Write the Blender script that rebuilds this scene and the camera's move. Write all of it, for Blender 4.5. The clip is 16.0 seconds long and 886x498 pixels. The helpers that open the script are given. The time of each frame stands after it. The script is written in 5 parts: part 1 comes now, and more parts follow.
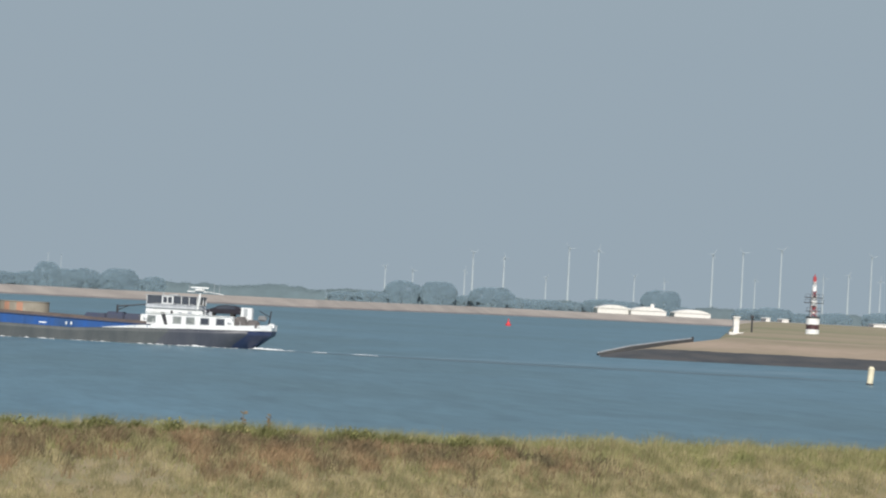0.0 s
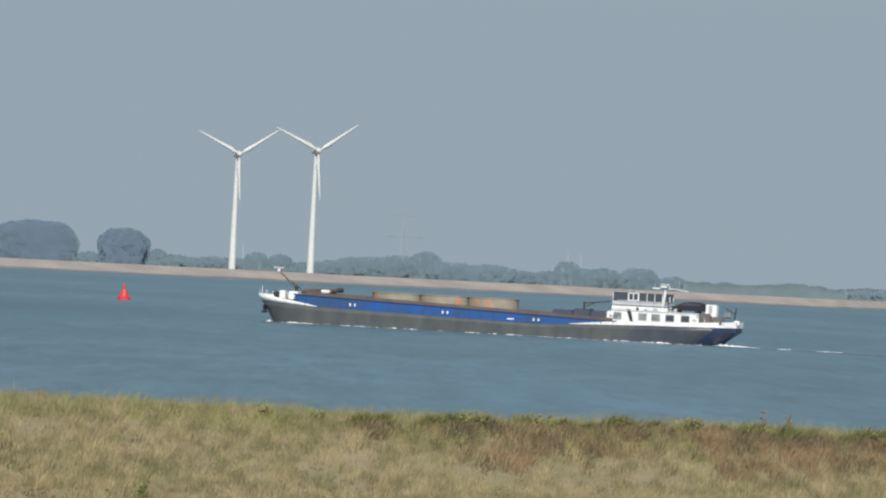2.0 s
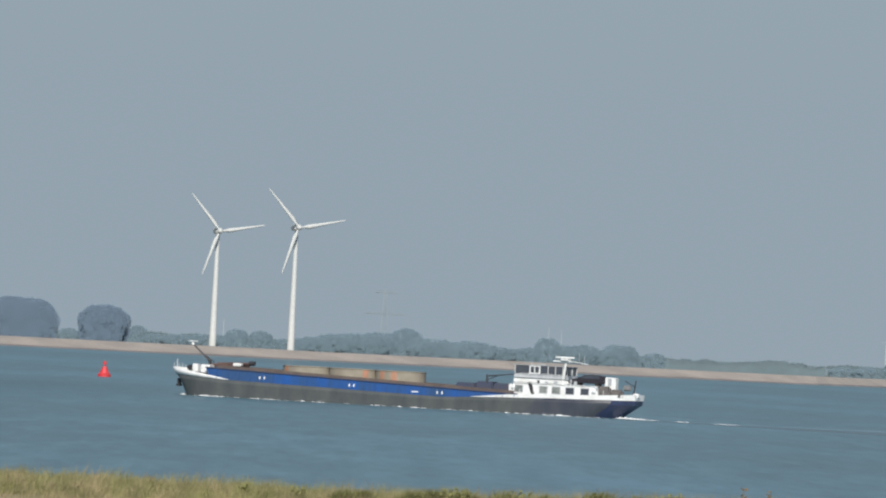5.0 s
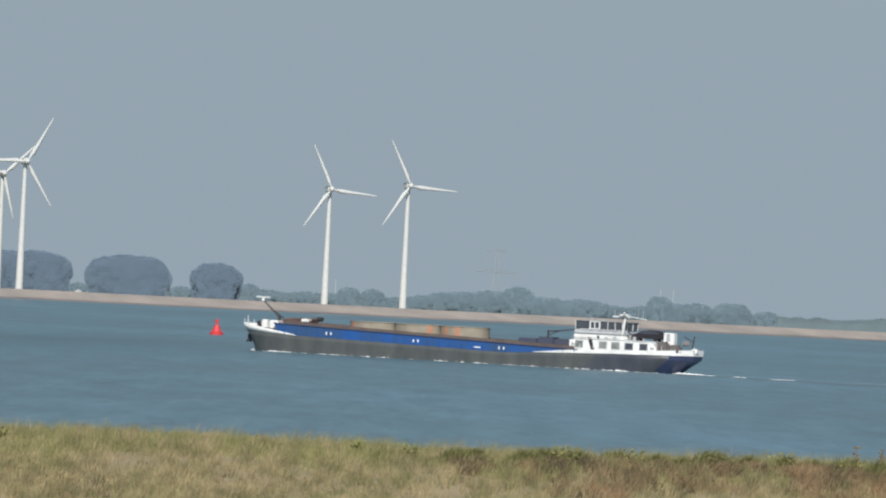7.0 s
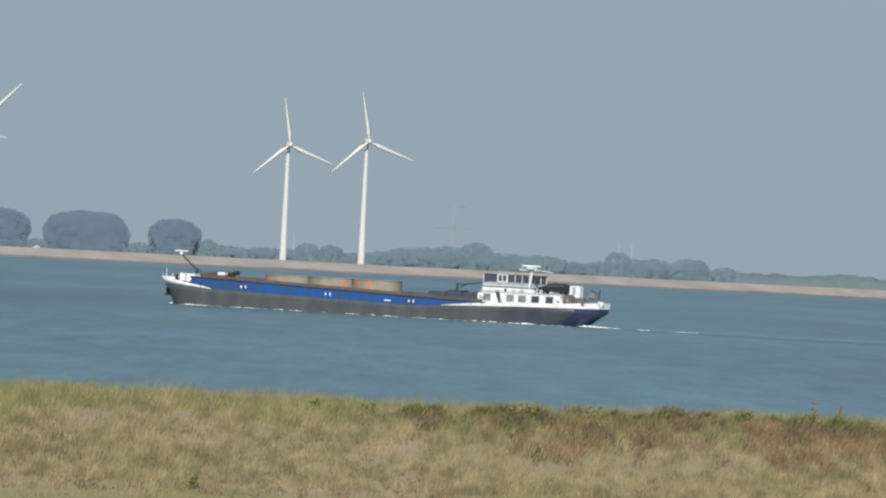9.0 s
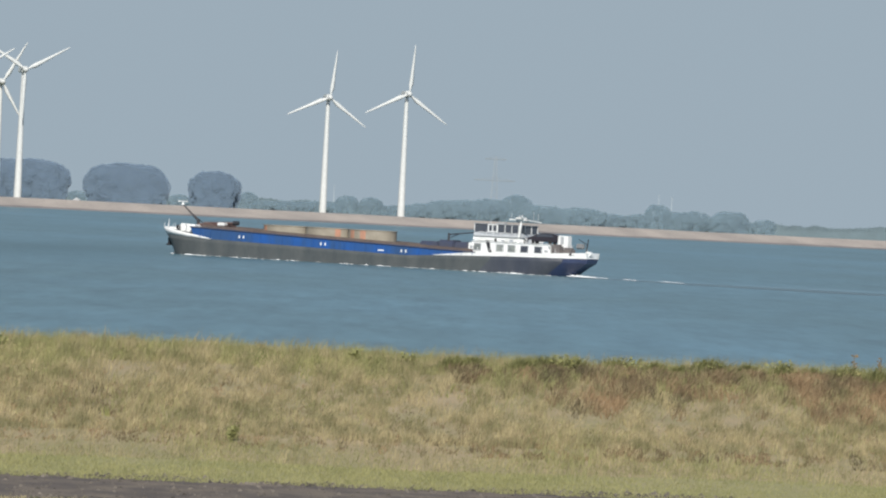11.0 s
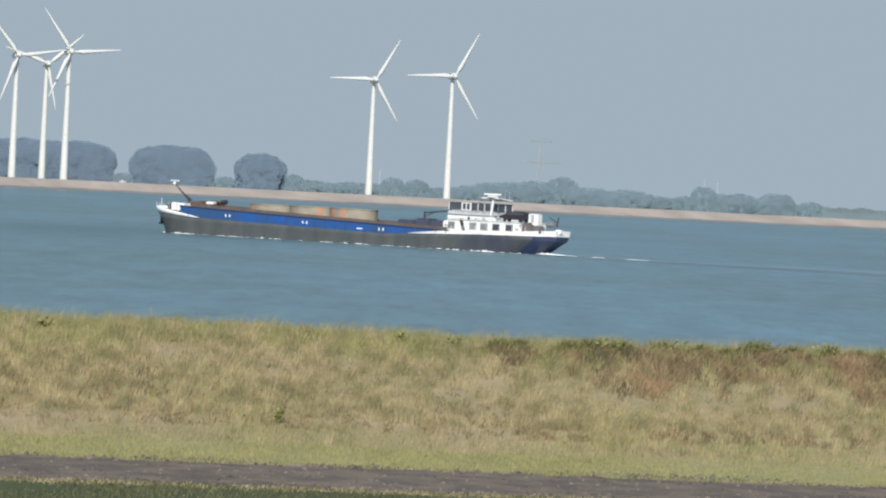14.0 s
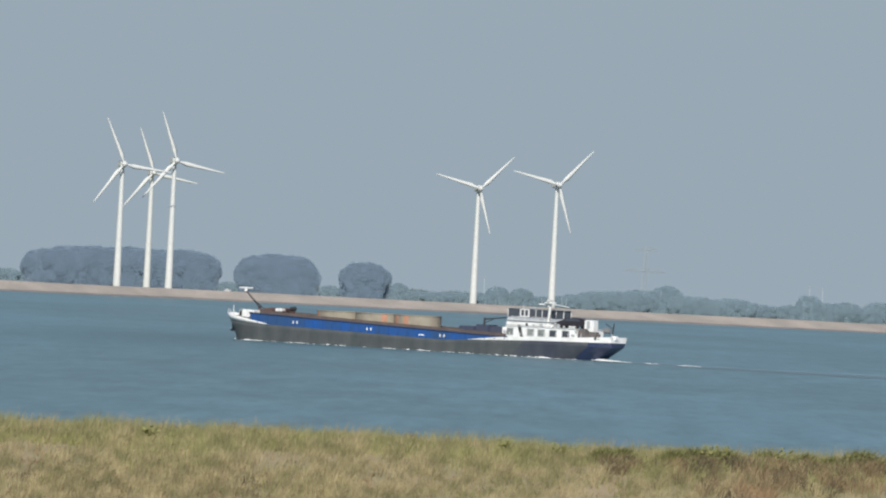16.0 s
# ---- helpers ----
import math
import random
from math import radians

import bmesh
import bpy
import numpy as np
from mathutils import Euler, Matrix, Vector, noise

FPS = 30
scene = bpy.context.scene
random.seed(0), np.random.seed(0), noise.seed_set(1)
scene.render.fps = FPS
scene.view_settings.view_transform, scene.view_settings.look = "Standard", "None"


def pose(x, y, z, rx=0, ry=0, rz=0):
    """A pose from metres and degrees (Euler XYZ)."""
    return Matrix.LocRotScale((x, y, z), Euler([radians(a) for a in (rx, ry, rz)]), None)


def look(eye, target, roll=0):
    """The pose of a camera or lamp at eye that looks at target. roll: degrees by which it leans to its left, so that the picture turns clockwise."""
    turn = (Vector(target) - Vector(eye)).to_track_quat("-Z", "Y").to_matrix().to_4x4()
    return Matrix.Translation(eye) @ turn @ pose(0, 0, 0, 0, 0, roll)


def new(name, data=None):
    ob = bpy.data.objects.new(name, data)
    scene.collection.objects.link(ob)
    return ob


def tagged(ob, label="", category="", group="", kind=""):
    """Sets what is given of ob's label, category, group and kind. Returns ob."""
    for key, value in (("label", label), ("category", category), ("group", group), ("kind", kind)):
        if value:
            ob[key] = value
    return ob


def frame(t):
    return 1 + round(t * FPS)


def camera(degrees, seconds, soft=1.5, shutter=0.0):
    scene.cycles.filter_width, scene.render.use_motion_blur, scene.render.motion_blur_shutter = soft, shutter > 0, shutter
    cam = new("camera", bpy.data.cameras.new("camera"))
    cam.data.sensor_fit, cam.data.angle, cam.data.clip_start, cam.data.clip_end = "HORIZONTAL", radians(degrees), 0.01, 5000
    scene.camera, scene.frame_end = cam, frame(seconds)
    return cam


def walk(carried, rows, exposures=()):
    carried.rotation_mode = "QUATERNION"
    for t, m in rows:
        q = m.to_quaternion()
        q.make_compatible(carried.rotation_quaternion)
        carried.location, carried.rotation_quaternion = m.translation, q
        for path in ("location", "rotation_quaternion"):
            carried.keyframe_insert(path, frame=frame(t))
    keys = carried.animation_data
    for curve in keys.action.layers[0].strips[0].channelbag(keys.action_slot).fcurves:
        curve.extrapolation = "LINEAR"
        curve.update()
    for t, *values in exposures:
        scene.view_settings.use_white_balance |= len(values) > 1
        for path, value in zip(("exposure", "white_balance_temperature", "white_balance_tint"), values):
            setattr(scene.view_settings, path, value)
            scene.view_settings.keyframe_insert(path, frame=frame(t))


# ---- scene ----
# ---- camera ----
EYE_Z = 10.0
REACH = 784 / math.tan(radians(5))      # one unit of azimuth is 1 / REACH
cam = camera(10.0, 16.0, soft=2.15)
PATH = [
    (0, 1156.5, 86.0), (0.2, 966.0, 108.0), (0.4, 810.7, 124.0), (0.5, 694.3, 130.4),
    (0.6, 624.1, 129.9), (1, 372.9, 100.4), (1.5, 219.7, 51.0), (2, 232.9, 37.6),
    (2.5, 190.4, 45.9), (3, 126.4, 83.2), (3.5, 172.6, 129.6), (4, 256.0, 172.5),
    (4.2, 266.9, 185.5), (6.3, 156.6, 100.4), (6.5, 125.0, 87.3), (7, 66.5, 91.3),
    (7.5, 28.2, 114.9), (8, 55.5, 117.5), (8.5, 100.9, 64.7), (9, 144.0, 17.0),
    (9.2, 170.0, 3.0), (11.3, 46.2, -79.6), (11.5, 25.2, -86.2), (12, 8.3, -108.8),
    (12.5, 28.4, -136.8), (13, 34.3, -127.5), (13.5, 22.1, -118.1), (14, -1.5, -106.3),
    (14.5, -34.5, -89.3), (15, -71.9, -42.1), (15.5, -126.5, 25.2), (16, -196.2, 76.6),
]

walk(cam, [(t, look((0, 0, EYE_Z), (a, REACH, EYE_Z + e), 2.95)) for t, a, e in PATH],
     exposures=[(0, 0.07), (0.5, 0.0), (1.5, 0.02), (3, 0.06), (4, -0.01), (7, 0.02), (9, 0.05), (11.5, 0.22), (12.5, 0.27), (14.5, 0.25), (15.5, 0.15), (16, 0.1)])


def at(az, dist, z=0.0):
    """A place at an azimuth (in camera units) and a distance ahead."""
    return Vector((az * dist / REACH, dist, z))


# ---- world, sun, exposure ----
SUN_EL, SUN_ROT = radians(37), radians(182)
world = bpy.data.worlds.new("sky")
scene.world = world
world.use_nodes = True
wn, wl = world.node_tree.nodes, world.node_tree.links
sky = wn.new("ShaderNodeTexSky")
sky.sky_type = "NISHITA"
sky.sun_disc = False
sky.sun_elevation, sky.sun_rotation = SUN_EL, SUN_ROT
sky.air_density, sky.dust_density, sky.ozone_density = 1.0, 1.0, 2.0
sky_bg = wn["Background"]
sky_bg.inputs["Strength"].default_value = 0.075
haze_bg = wn.new("ShaderNodeBackground")
haze_bg.inputs["Color"].default_value = (0.295, 0.366, 0.426, 1)
haze_bg.inputs["Strength"].default_value = 1.0
coord = wn.new("ShaderNodeTexCoord")
split = wn.new("ShaderNodeSeparateXYZ")
ramp = wn.new("ShaderNodeMapRange")
ramp.inputs["From Min"].default_value, ramp.inputs["From Max"].default_value = 0.05, 0.55
ramp.inputs["To Min"].default_value, ramp.inputs["To Max"].default_value = 1.0, 0.0
blend = wn.new("ShaderNodeMixShader")
wl.new(sky.outputs[0], sky_bg.inputs["Color"])
wl.new(coord.outputs["Generated"], split.inputs[0])
wl.new(split.outputs["Z"], ramp.inputs["Value"])
wl.new(ramp.outputs[0], blend.inputs[0])
wl.new(sky_bg.outputs[0], blend.inputs[1])
wl.new(haze_bg.outputs[0], blend.inputs[2])
wl.new(blend.outputs[0], wn["World Output"].inputs["Surface"])

sun = new("sun", bpy.data.lights.new("sun", "SUN"))
sun.data.energy, sun.data.angle, sun.data.color = 4.5, radians(0.6), (1.0, 0.95, 0.87)
sun_way = Vector((math.sin(SUN_ROT) * math.cos(SUN_EL), math.cos(SUN_ROT) * math.cos(SUN_EL), math.sin(SUN_EL)))
sun.matrix_world = look(sun_way * 100, (0, 0, 0))


# ---- materials ----
def material(name, colour, rough=0.6, metal=0.0, second=None, scale=1.0, bump=0.0, fine=None, per="", spread=0.0, coords="Object",
             stretch=(1, 1, 1), sharp=(0.35, 0.65), spec=0.5, sheen=0.0):
    """A surface of two colours mixed by noise at two scales, with bump; spread varies brightness per object or per island."""
    m = bpy.data.materials.new(name)
    m.use_nodes = True
    n, l = m.node_tree.nodes, m.node_tree.links
    b = n["Principled BSDF"]
    b.inputs["Roughness"].default_value, b.inputs["Metallic"].default_value = rough, metal
    b.inputs["Specular IOR Level"].default_value = spec
    if sheen:
        b.inputs["Sheen Weight"].default_value = sheen
        b.inputs["Sheen Roughness"].default_value = 0.6
    tc, mp = n.new("ShaderNodeTexCoord"), n.new("ShaderNodeMapping")
    mp.inputs["Scale"].default_value = stretch
    l.new(tc.outputs[coords], mp.inputs["Vector"])
    big, small = n.new("ShaderNodeTexNoise"), n.new("ShaderNodeTexNoise")
    big.inputs["Scale"].default_value, big.inputs["Detail"].default_value = scale, 4
    small.inputs["Scale"].default_value, small.inputs["Detail"].default_value = fine or scale * 9, 5
    for x in (big, small):
        l.new(mp.outputs[0], x.inputs["Vector"])
    rng = n.new("ShaderNodeMapRange")
    rng.inputs["From Min"].default_value, rng.inputs["From Max"].default_value = sharp
    l.new(big.outputs["Fac"], rng.inputs["Value"])
    mix = n.new("ShaderNodeMixRGB")
    second = second or tuple(c * 0.8 for c in colour)
    mix.inputs[1].default_value, mix.inputs[2].default_value = (*colour, 1), (*second, 1)
    l.new(rng.outputs[0], mix.inputs[0])
    value = n.new("ShaderNodeMapRange")
    value.inputs["To Min"].default_value, value.inputs["To Max"].default_value = 0.8, 1.2
    l.new(small.outputs["Fac"], value.inputs["Value"])
    out = value.outputs[0]
    if per:
        src = n.new("ShaderNodeObjectInfo" if per == "object" else "ShaderNodeNewGeometry")
        r2 = n.new("ShaderNodeMapRange")
        r2.inputs["To Min"].default_value, r2.inputs["To Max"].default_value = 1 - spread, 1 + spread
        l.new(src.outputs["Random" if per == "object" else "Random Per Island"], r2.inputs["Value"])
        mul = n.new("ShaderNodeMath")
        mul.operation = "MULTIPLY"
        l.new(out, mul.inputs[0])
        l.new(r2.outputs[0], mul.inputs[1])
        out = mul.outputs[0]
    vec = n.new("ShaderNodeVectorMath")
    vec.operation = "SCALE"
    l.new(mix.outputs[0], vec.inputs[0])
    l.new(out, vec.inputs["Scale"])
    l.new(vec.outputs[0], b.inputs["Base Color"])
    if bump:
        bp = n.new("ShaderNodeBump")
        bp.inputs["Strength"].default_value, bp.inputs["Distance"].default_value = bump, 0.1 / scale if scale > 1 else 0.1
        l.new(small.outputs["Fac"], bp.inputs["Height"])
        l.new(bp.outputs[0], b.inputs["Normal"])
    return m


WHITE = material("white_ship_paint", (0.82, 0.84, 0.85), 0.4, second=(0.68, 0.69, 0.68), scale=0.7)
LIGHT_GREY = material("light_grey_paint_and_shade", (0.46, 0.49, 0.52), 0.5, second=(0.38, 0.40, 0.43), scale=0.8)
BOOM = material("dark_red_brown_steel", (0.085, 0.050, 0.048), 0.7, second=(0.12, 0.08, 0.07), scale=0.8)
HULL_GREY = material("dark_grey_hull_paint", (0.057, 0.067, 0.072), 0.5, second=(0.091, 0.099, 0.100), scale=0.45, stretch=(1, 1, 0.35), sharp=(0.3, 0.75))
HULL_SLATE = material("dark_slate_hull_paint", (0.042, 0.049, 0.068), 0.45, second=(0.062, 0.069, 0.084), scale=0.3, stretch=(1, 1, 0.3))
HULL_NAVY = material("navy_hull_paint", (0.028, 0.040, 0.084), 0.4, second=(0.036, 0.052, 0.115), scale=0.4)
BLUE = material("blue_hull_paint", (0.016, 0.086, 0.31), 0.45, second=(0.028, 0.075, 0.19), scale=0.35, stretch=(1, 1, 0.2))
COAMING = material("grey_brown_steel", (0.090, 0.072, 0.070), 0.7, second=(0.125, 0.100, 0.090), scale=0.6)
GUNWALE = material("dull_navy_gunwale_paint", (0.040, 0.058, 0.115), 0.6, second=(0.065, 0.066, 0.085), scale=0.5)
STEEL_DARK = material("dark_steel", (0.035, 0.035, 0.04), 0.5)
# Dark glass lifted slightly and blued: haze put into the colour.
GLASS_DARK = material("dark_window_glass", (0.050, 0.056, 0.074), 0.08, second=(0.068, 0.076, 0.092), scale=0.3, spec=0.6)
GLASS_PALE = material("curtained_window_glass", (0.16, 0.18, 0.18), 0.12, second=(0.25, 0.27, 0.26), scale=0.8)
TANK = material("weathered_khaki_steel", (0.305, 0.278, 0.225), 0.75, second=(0.23, 0.202, 0.16), scale=0.45, bump=0.2)
RUST = material("rust_orange_primer", (0.46, 0.225, 0.15), 0.8, second=(0.35, 0.205, 0.14), scale=1.2)
TARP = material("dark_grey_tarpaulin", (0.10, 0.092, 0.095), 0.8, second=(0.15, 0.135, 0.13), scale=1.5)
# Black lifted slightly, with haze put into the colour.
CAR_BLACK = material("black_car_paint", (0.030, 0.026, 0.034), 0.3)
RUBBER = material("black_rubber", (0.02, 0.02, 0.02), 0.8)
GREY_PAINT = material("grey_deck_paint", (0.22, 0.23, 0.24), 0.7)
# Distance haze put into the colour: coating drawn towards the sky's tone.
HAZED_TURBINE = material("haze_grey_turbine_coating", (0.395, 0.46, 0.50), 0.7, second=(0.37, 0.43, 0.47), scale=0.1)
# White coating greyed a little: haze put into the colour.
TURBINE = material("hazed_white_turbine_coating", (0.58, 0.60, 0.595), 0.4, second=(0.54, 0.56, 0.555), scale=0.1)
BUOY_RED = material("red_buoy_paint", (0.62, 0.035, 0.05), 0.5, second=(0.5, 0.05, 0.05), scale=1.0)
BEACON_RED = material("red_beacon_paint", (0.40, 0.05, 0.06), 0.5)
BAND_DARK = material("dark_red_band_paint", (0.075, 0.036, 0.040), 0.6)
BUOY_YELLOW = material("pale_yellow_buoy_paint", (0.75, 0.68, 0.50), 0.5)
FOAM = material("white_water_foam", (0.82, 0.85, 0.86), 0.8, scale=2.0)
STONE = material("pale_dyke_stone", (0.365, 0.325, 0.292), 0.9, second=(0.285, 0.258, 0.235), scale=0.05, fine=0.6, bump=0.4)
STONE_DAMP = material("damp_grey_stone", (0.215, 0.195, 0.185), 0.8, second=(0.16, 0.15, 0.15), scale=0.05, fine=0.6, bump=0.4)
STONE_WET = material("dark_wet_stone", (0.055, 0.058, 0.06), 0.7, second=(0.09, 0.085, 0.08), scale=0.15, fine=1.5, bump=0.6)
DRY_LAND = material("dry_tan_grassland", (0.385, 0.300, 0.225), 0.95, second=(0.28, 0.235, 0.16), scale=0.03, fine=0.35, bump=0.3)
HEAD_GRASS = material("olive_headland_grass", (0.215, 0.215, 0.120), 0.95, second=(0.33, 0.265, 0.185), scale=0.012, fine=0.2, bump=0.3, stretch=(1, 0.3, 1))
FAR_LAND = material("far_meadow", (0.12, 0.15, 0.08), 0.95, second=(0.20, 0.19, 0.12), scale=0.01, fine=0.1)
# Haze put into the far foliage: bluer, paler base colours with sheen.
HAZED_COPSE = material("haze_blue_copse_foliage", (0.142, 0.214, 0.298), 0.8, second=(0.130, 0.198, 0.278), scale=0.03, fine=0.2, per="island", spread=0.05, sheen=0.5)
HAZED_WOOD = material("haze_blue_wood_foliage", (0.170, 0.256, 0.312), 0.8, second=(0.152, 0.232, 0.288), scale=0.03, fine=0.2, per="island", spread=0.06, sheen=0.5)
HAZED_HEDGE = material("haze_blue_hedge_foliage", (0.105, 0.156, 0.178), 0.8, second=(0.092, 0.140, 0.162), scale=0.03, fine=0.2, per="island", spread=0.05, sheen=0.5)
TRUNK = material("grey_brown_bark", (0.10, 0.085, 0.07), 0.9)
GRASS_SOIL = material("dry_grass_soil", (0.29, 0.235, 0.15), 0.95, second=(0.215, 0.195, 0.11), scale=0.5, fine=6, bump=0.5)
GREEN_SOIL = material("green_mossy_soil", (0.225, 0.225, 0.105), 0.95, second=(0.26, 0.235, 0.135), scale=0.4, fine=5, bump=0.5)
MEADOW = material("dark_meadow_grass", (0.050, 0.068, 0.024), 0.9, second=(0.032, 0.045, 0.016), scale=0.25, fine=5, bump=0.5)
DIRT = material("grey_brown_dirt", (0.148, 0.123, 0.098), 0.95, second=(0.085, 0.073, 0.066), scale=0.8, fine=7, bump=0.8, sharp=(0.40, 0.60))
STRAW = material("dry_straw_grass", (0.455, 0.385, 0.225), 0.85, second=(0.235, 0.218, 0.112), scale=1.3, fine=5, per="island", spread=0.22, stretch=(1, 0.4, 1), sharp=(0.38, 0.62))
GREEN_GRASS = material("yellow_green_grass", (0.335, 0.325, 0.150), 0.85, second=(0.285, 0.285, 0.130), scale=1.3, fine=5, per="island", spread=0.22, stretch=(1, 0.4, 1), sharp=(0.38, 0.62))
# Withered brown weeds; the darker tone also stands in for shadow among them.
BROWN_WEED = material("brown_withered_weed", (0.15, 0.128, 0.078), 0.9, second=(0.36, 0.255, 0.150), scale=0.7, per="island", spread=0.25, stretch=(1, 0.4, 1))
GREEN_WEED = material("green_weed_leaf", (0.33, 0.33, 0.135), 0.8, second=(0.23, 0.24, 0.098), scale=0.8, per="island", spread=0.3)
BUSH = material("dull_green_bush_leaf", (0.24, 0.245, 0.095), 0.8, second=(0.175, 0.18, 0.075), scale=0.9, per="island", spread=0.3)
YELLOW_FLOWER = material("yellow_flower", (0.40, 0.37, 0.16), 0.8, per="island", spread=0.3)
DIRT_CLOD = material("grey_brown_clods", (0.068, 0.059, 0.051), 0.95, second=(0.115, 0.101, 0.086), scale=0.7, per="island", spread=0.5)
MEADOW_BLADE = material("dark_green_grass_blade", (0.058, 0.068, 0.030), 0.9, second=(0.085, 0.092, 0.045), scale=0.35, per="island", spread=0.35)
STEEL_GALV = material("galvanised_steel", (0.42, 0.44, 0.46), 0.5)
# Steel tone faded towards the sky, haze put into the colour.
PYLON_STEEL = material("hazed_pylon_steel", (0.29, 0.325, 0.35), 0.7)
SHED_WHITE = material("white_shed_sheet", (0.74, 0.73, 0.70), 0.6)


def water_material():
    m = bpy.data.materials.new("rippled_estuary_water")
    m.use_nodes = True
    n, l = m.node_tree.nodes, m.node_tree.links
    b = n["Principled BSDF"]
    b.inputs["IOR"].default_value = 1.33
    b.inputs["Roughness"].default_value = 0.35
    b.inputs["Specular IOR Level"].default_value = 0.28
    tc = n.new("ShaderNodeTexCoord")
    patch, ripple, wave_tone, chop_tone = (n.new("ShaderNodeTexNoise") for _ in range(4))
    for node, sc, det, run in ((patch, 0.010, 5, (1, 0.35, 1)), (ripple, 0.9, 3, (1, 1, 1)), (wave_tone, 0.22, 8, (1, 0.16, 1)), (chop_tone, 0.9, 6, (1, 0.11, 1))):
        node.inputs["Scale"].default_value, node.inputs["Detail"].default_value = sc, det
        node.inputs["Roughness"].default_value = 0.62
        along = n.new("ShaderNodeMapping")
        along.inputs["Scale"].default_value = run
        along.inputs["Rotation"].default_value = (0, 0, radians(4))
        l.new(tc.outputs["Object"], along.inputs["Vector"])
        l.new(along.outputs[0], node.inputs["Vector"])
    rng = n.new("ShaderNodeMapRange")
    rng.inputs["From Min"].default_value, rng.inputs["From Max"].default_value = 0.38, 0.62
    l.new(patch.outputs["Fac"], rng.inputs["Value"])
    mix = n.new("ShaderNodeMixRGB")
    mix.inputs[1].default_value, mix.inputs[2].default_value = (0.082, 0.150, 0.176, 1), (0.101, 0.192, 0.244, 1)
    l.new(rng.outputs[0], mix.inputs[0])
    # Light and dark of the waves painted as brightness streaks in the colour.
    val = n.new("ShaderNodeMapRange")
    val.inputs["From Min"].default_value, val.inputs["From Max"].default_value = 0.25, 0.75
    val.inputs["To Min"].default_value, val.inputs["To Max"].default_value = 0.56, 1.44
    both = n.new("ShaderNodeMix")
    both.inputs["Factor"].default_value = 0.45
    l.new(wave_tone.outputs["Fac"], both.inputs["A"])
    l.new(chop_tone.outputs["Fac"], both.inputs["B"])
    l.new(both.outputs["Result"], val.inputs["Value"])
    # one long wind patch on the fairway: its reflection painted as darker, greener colour
    gust_tint_at, gust_tint = n.new("ShaderNodeMapping"), n.new("ShaderNodeTexGradient")
    gust_tint_at.vector_type = "TEXTURE"
    gust_tint_at.inputs["Location"].default_value, gust_tint_at.inputs["Scale"].default_value = (-60, 850, 0), (48, 190, 1000)
    gust_tint.gradient_type = "SPHERICAL"
    l.new(tc.outputs["Object"], gust_tint_at.inputs["Vector"])
    l.new(gust_tint_at.outputs[0], gust_tint.inputs["Vector"])
    edge = n.new("ShaderNodeMath")
    edge.operation = "MULTIPLY"
    l.new(gust_tint.outputs["Fac"], edge.inputs[0])
    l.new(wave_tone.outputs["Fac"], edge.inputs[1])
    green = n.new("ShaderNodeMixRGB")
    green.inputs[2].default_value = (0.030, 0.070, 0.076, 1)
    l.new(edge.outputs[0], green.inputs[0])
    l.new(mix.outputs[0], green.inputs[1])
    vec = n.new("ShaderNodeVectorMath")
    vec.operation = "SCALE"
    l.new(green.outputs[0], vec.inputs[0])
    l.new(val.outputs[0], vec.inputs["Scale"])
    l.new(vec.outputs[0], b.inputs["Base Color"])
    bp = n.new("ShaderNodeBump")
    bp.inputs["Strength"].default_value, bp.inputs["Distance"].default_value = 0.35, 0.25
    l.new(ripple.outputs["Fac"], bp.inputs["Height"])
    l.new(bp.outputs[0], b.inputs["Normal"])
    return m


WATER = water_material()


def let_light_through(m, share):
    """Leaves pass part of the light on: mixes a translucent share of the same colour into a material."""
    n, l = m.node_tree.nodes, m.node_tree.links
    b, out = n["Principled BSDF"], n["Material Output"]
    t, mix = n.new("ShaderNodeBsdfTranslucent"), n.new("ShaderNodeMixShader")
    mix.inputs[0].default_value = share
    l.new(b.inputs["Base Color"].links[0].from_socket, t.inputs["Color"])
    l.new(b.outputs[0], mix.inputs[1])
    l.new(t.outputs[0], mix.inputs[2])
    l.new(mix.outputs[0], out.inputs["Surface"])


for leaf, through_share in ((HAZED_COPSE, 0.15), (HAZED_WOOD, 0.15), (HAZED_HEDGE, 0.15), (STRAW, 0.35), (GREEN_GRASS, 0.35), (GREEN_WEED, 0.4), (BUSH, 0.35), (BROWN_WEED, 0.4)):
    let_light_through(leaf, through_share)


def thin_out(m, share):
    """Leaf masses are full of small gaps: a share of every clump is open, softening shade as haze would."""
    n, l = m.node_tree.nodes, m.node_tree.links
    out = n["Material Output"]
    gap, mix = n.new("ShaderNodeBsdfTransparent"), n.new("ShaderNodeMixShader")
    mix.inputs[0].default_value = share
    l.new(out.inputs["Surface"].links[0].from_socket, mix.inputs[1])
    l.new(gap.outputs[0], mix.inputs[2])
    l.new(mix.outputs[0], out.inputs["Surface"])


# The open share lifts shade in far crowns, standing in for haze.
for leaf in (HAZED_COPSE, HAZED_WOOD):
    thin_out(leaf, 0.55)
# Churned water; its pale tone also stands in for lit slopes of waves.
CHURNED = material("churned_wake_water", (0.155, 0.245, 0.29), 0.4, second=(0.105, 0.19, 0.24), scale=0.08, fine=0.5, spec=0.3)
# Shaded slopes of the wake's waves, put into a darker water colour.
WAKE_SHADE = material("wave_shade_wake_water", (0.040, 0.074, 0.086), 0.3, second=(0.058, 0.105, 0.125), scale=0.06, fine=0.4, spec=0.3)


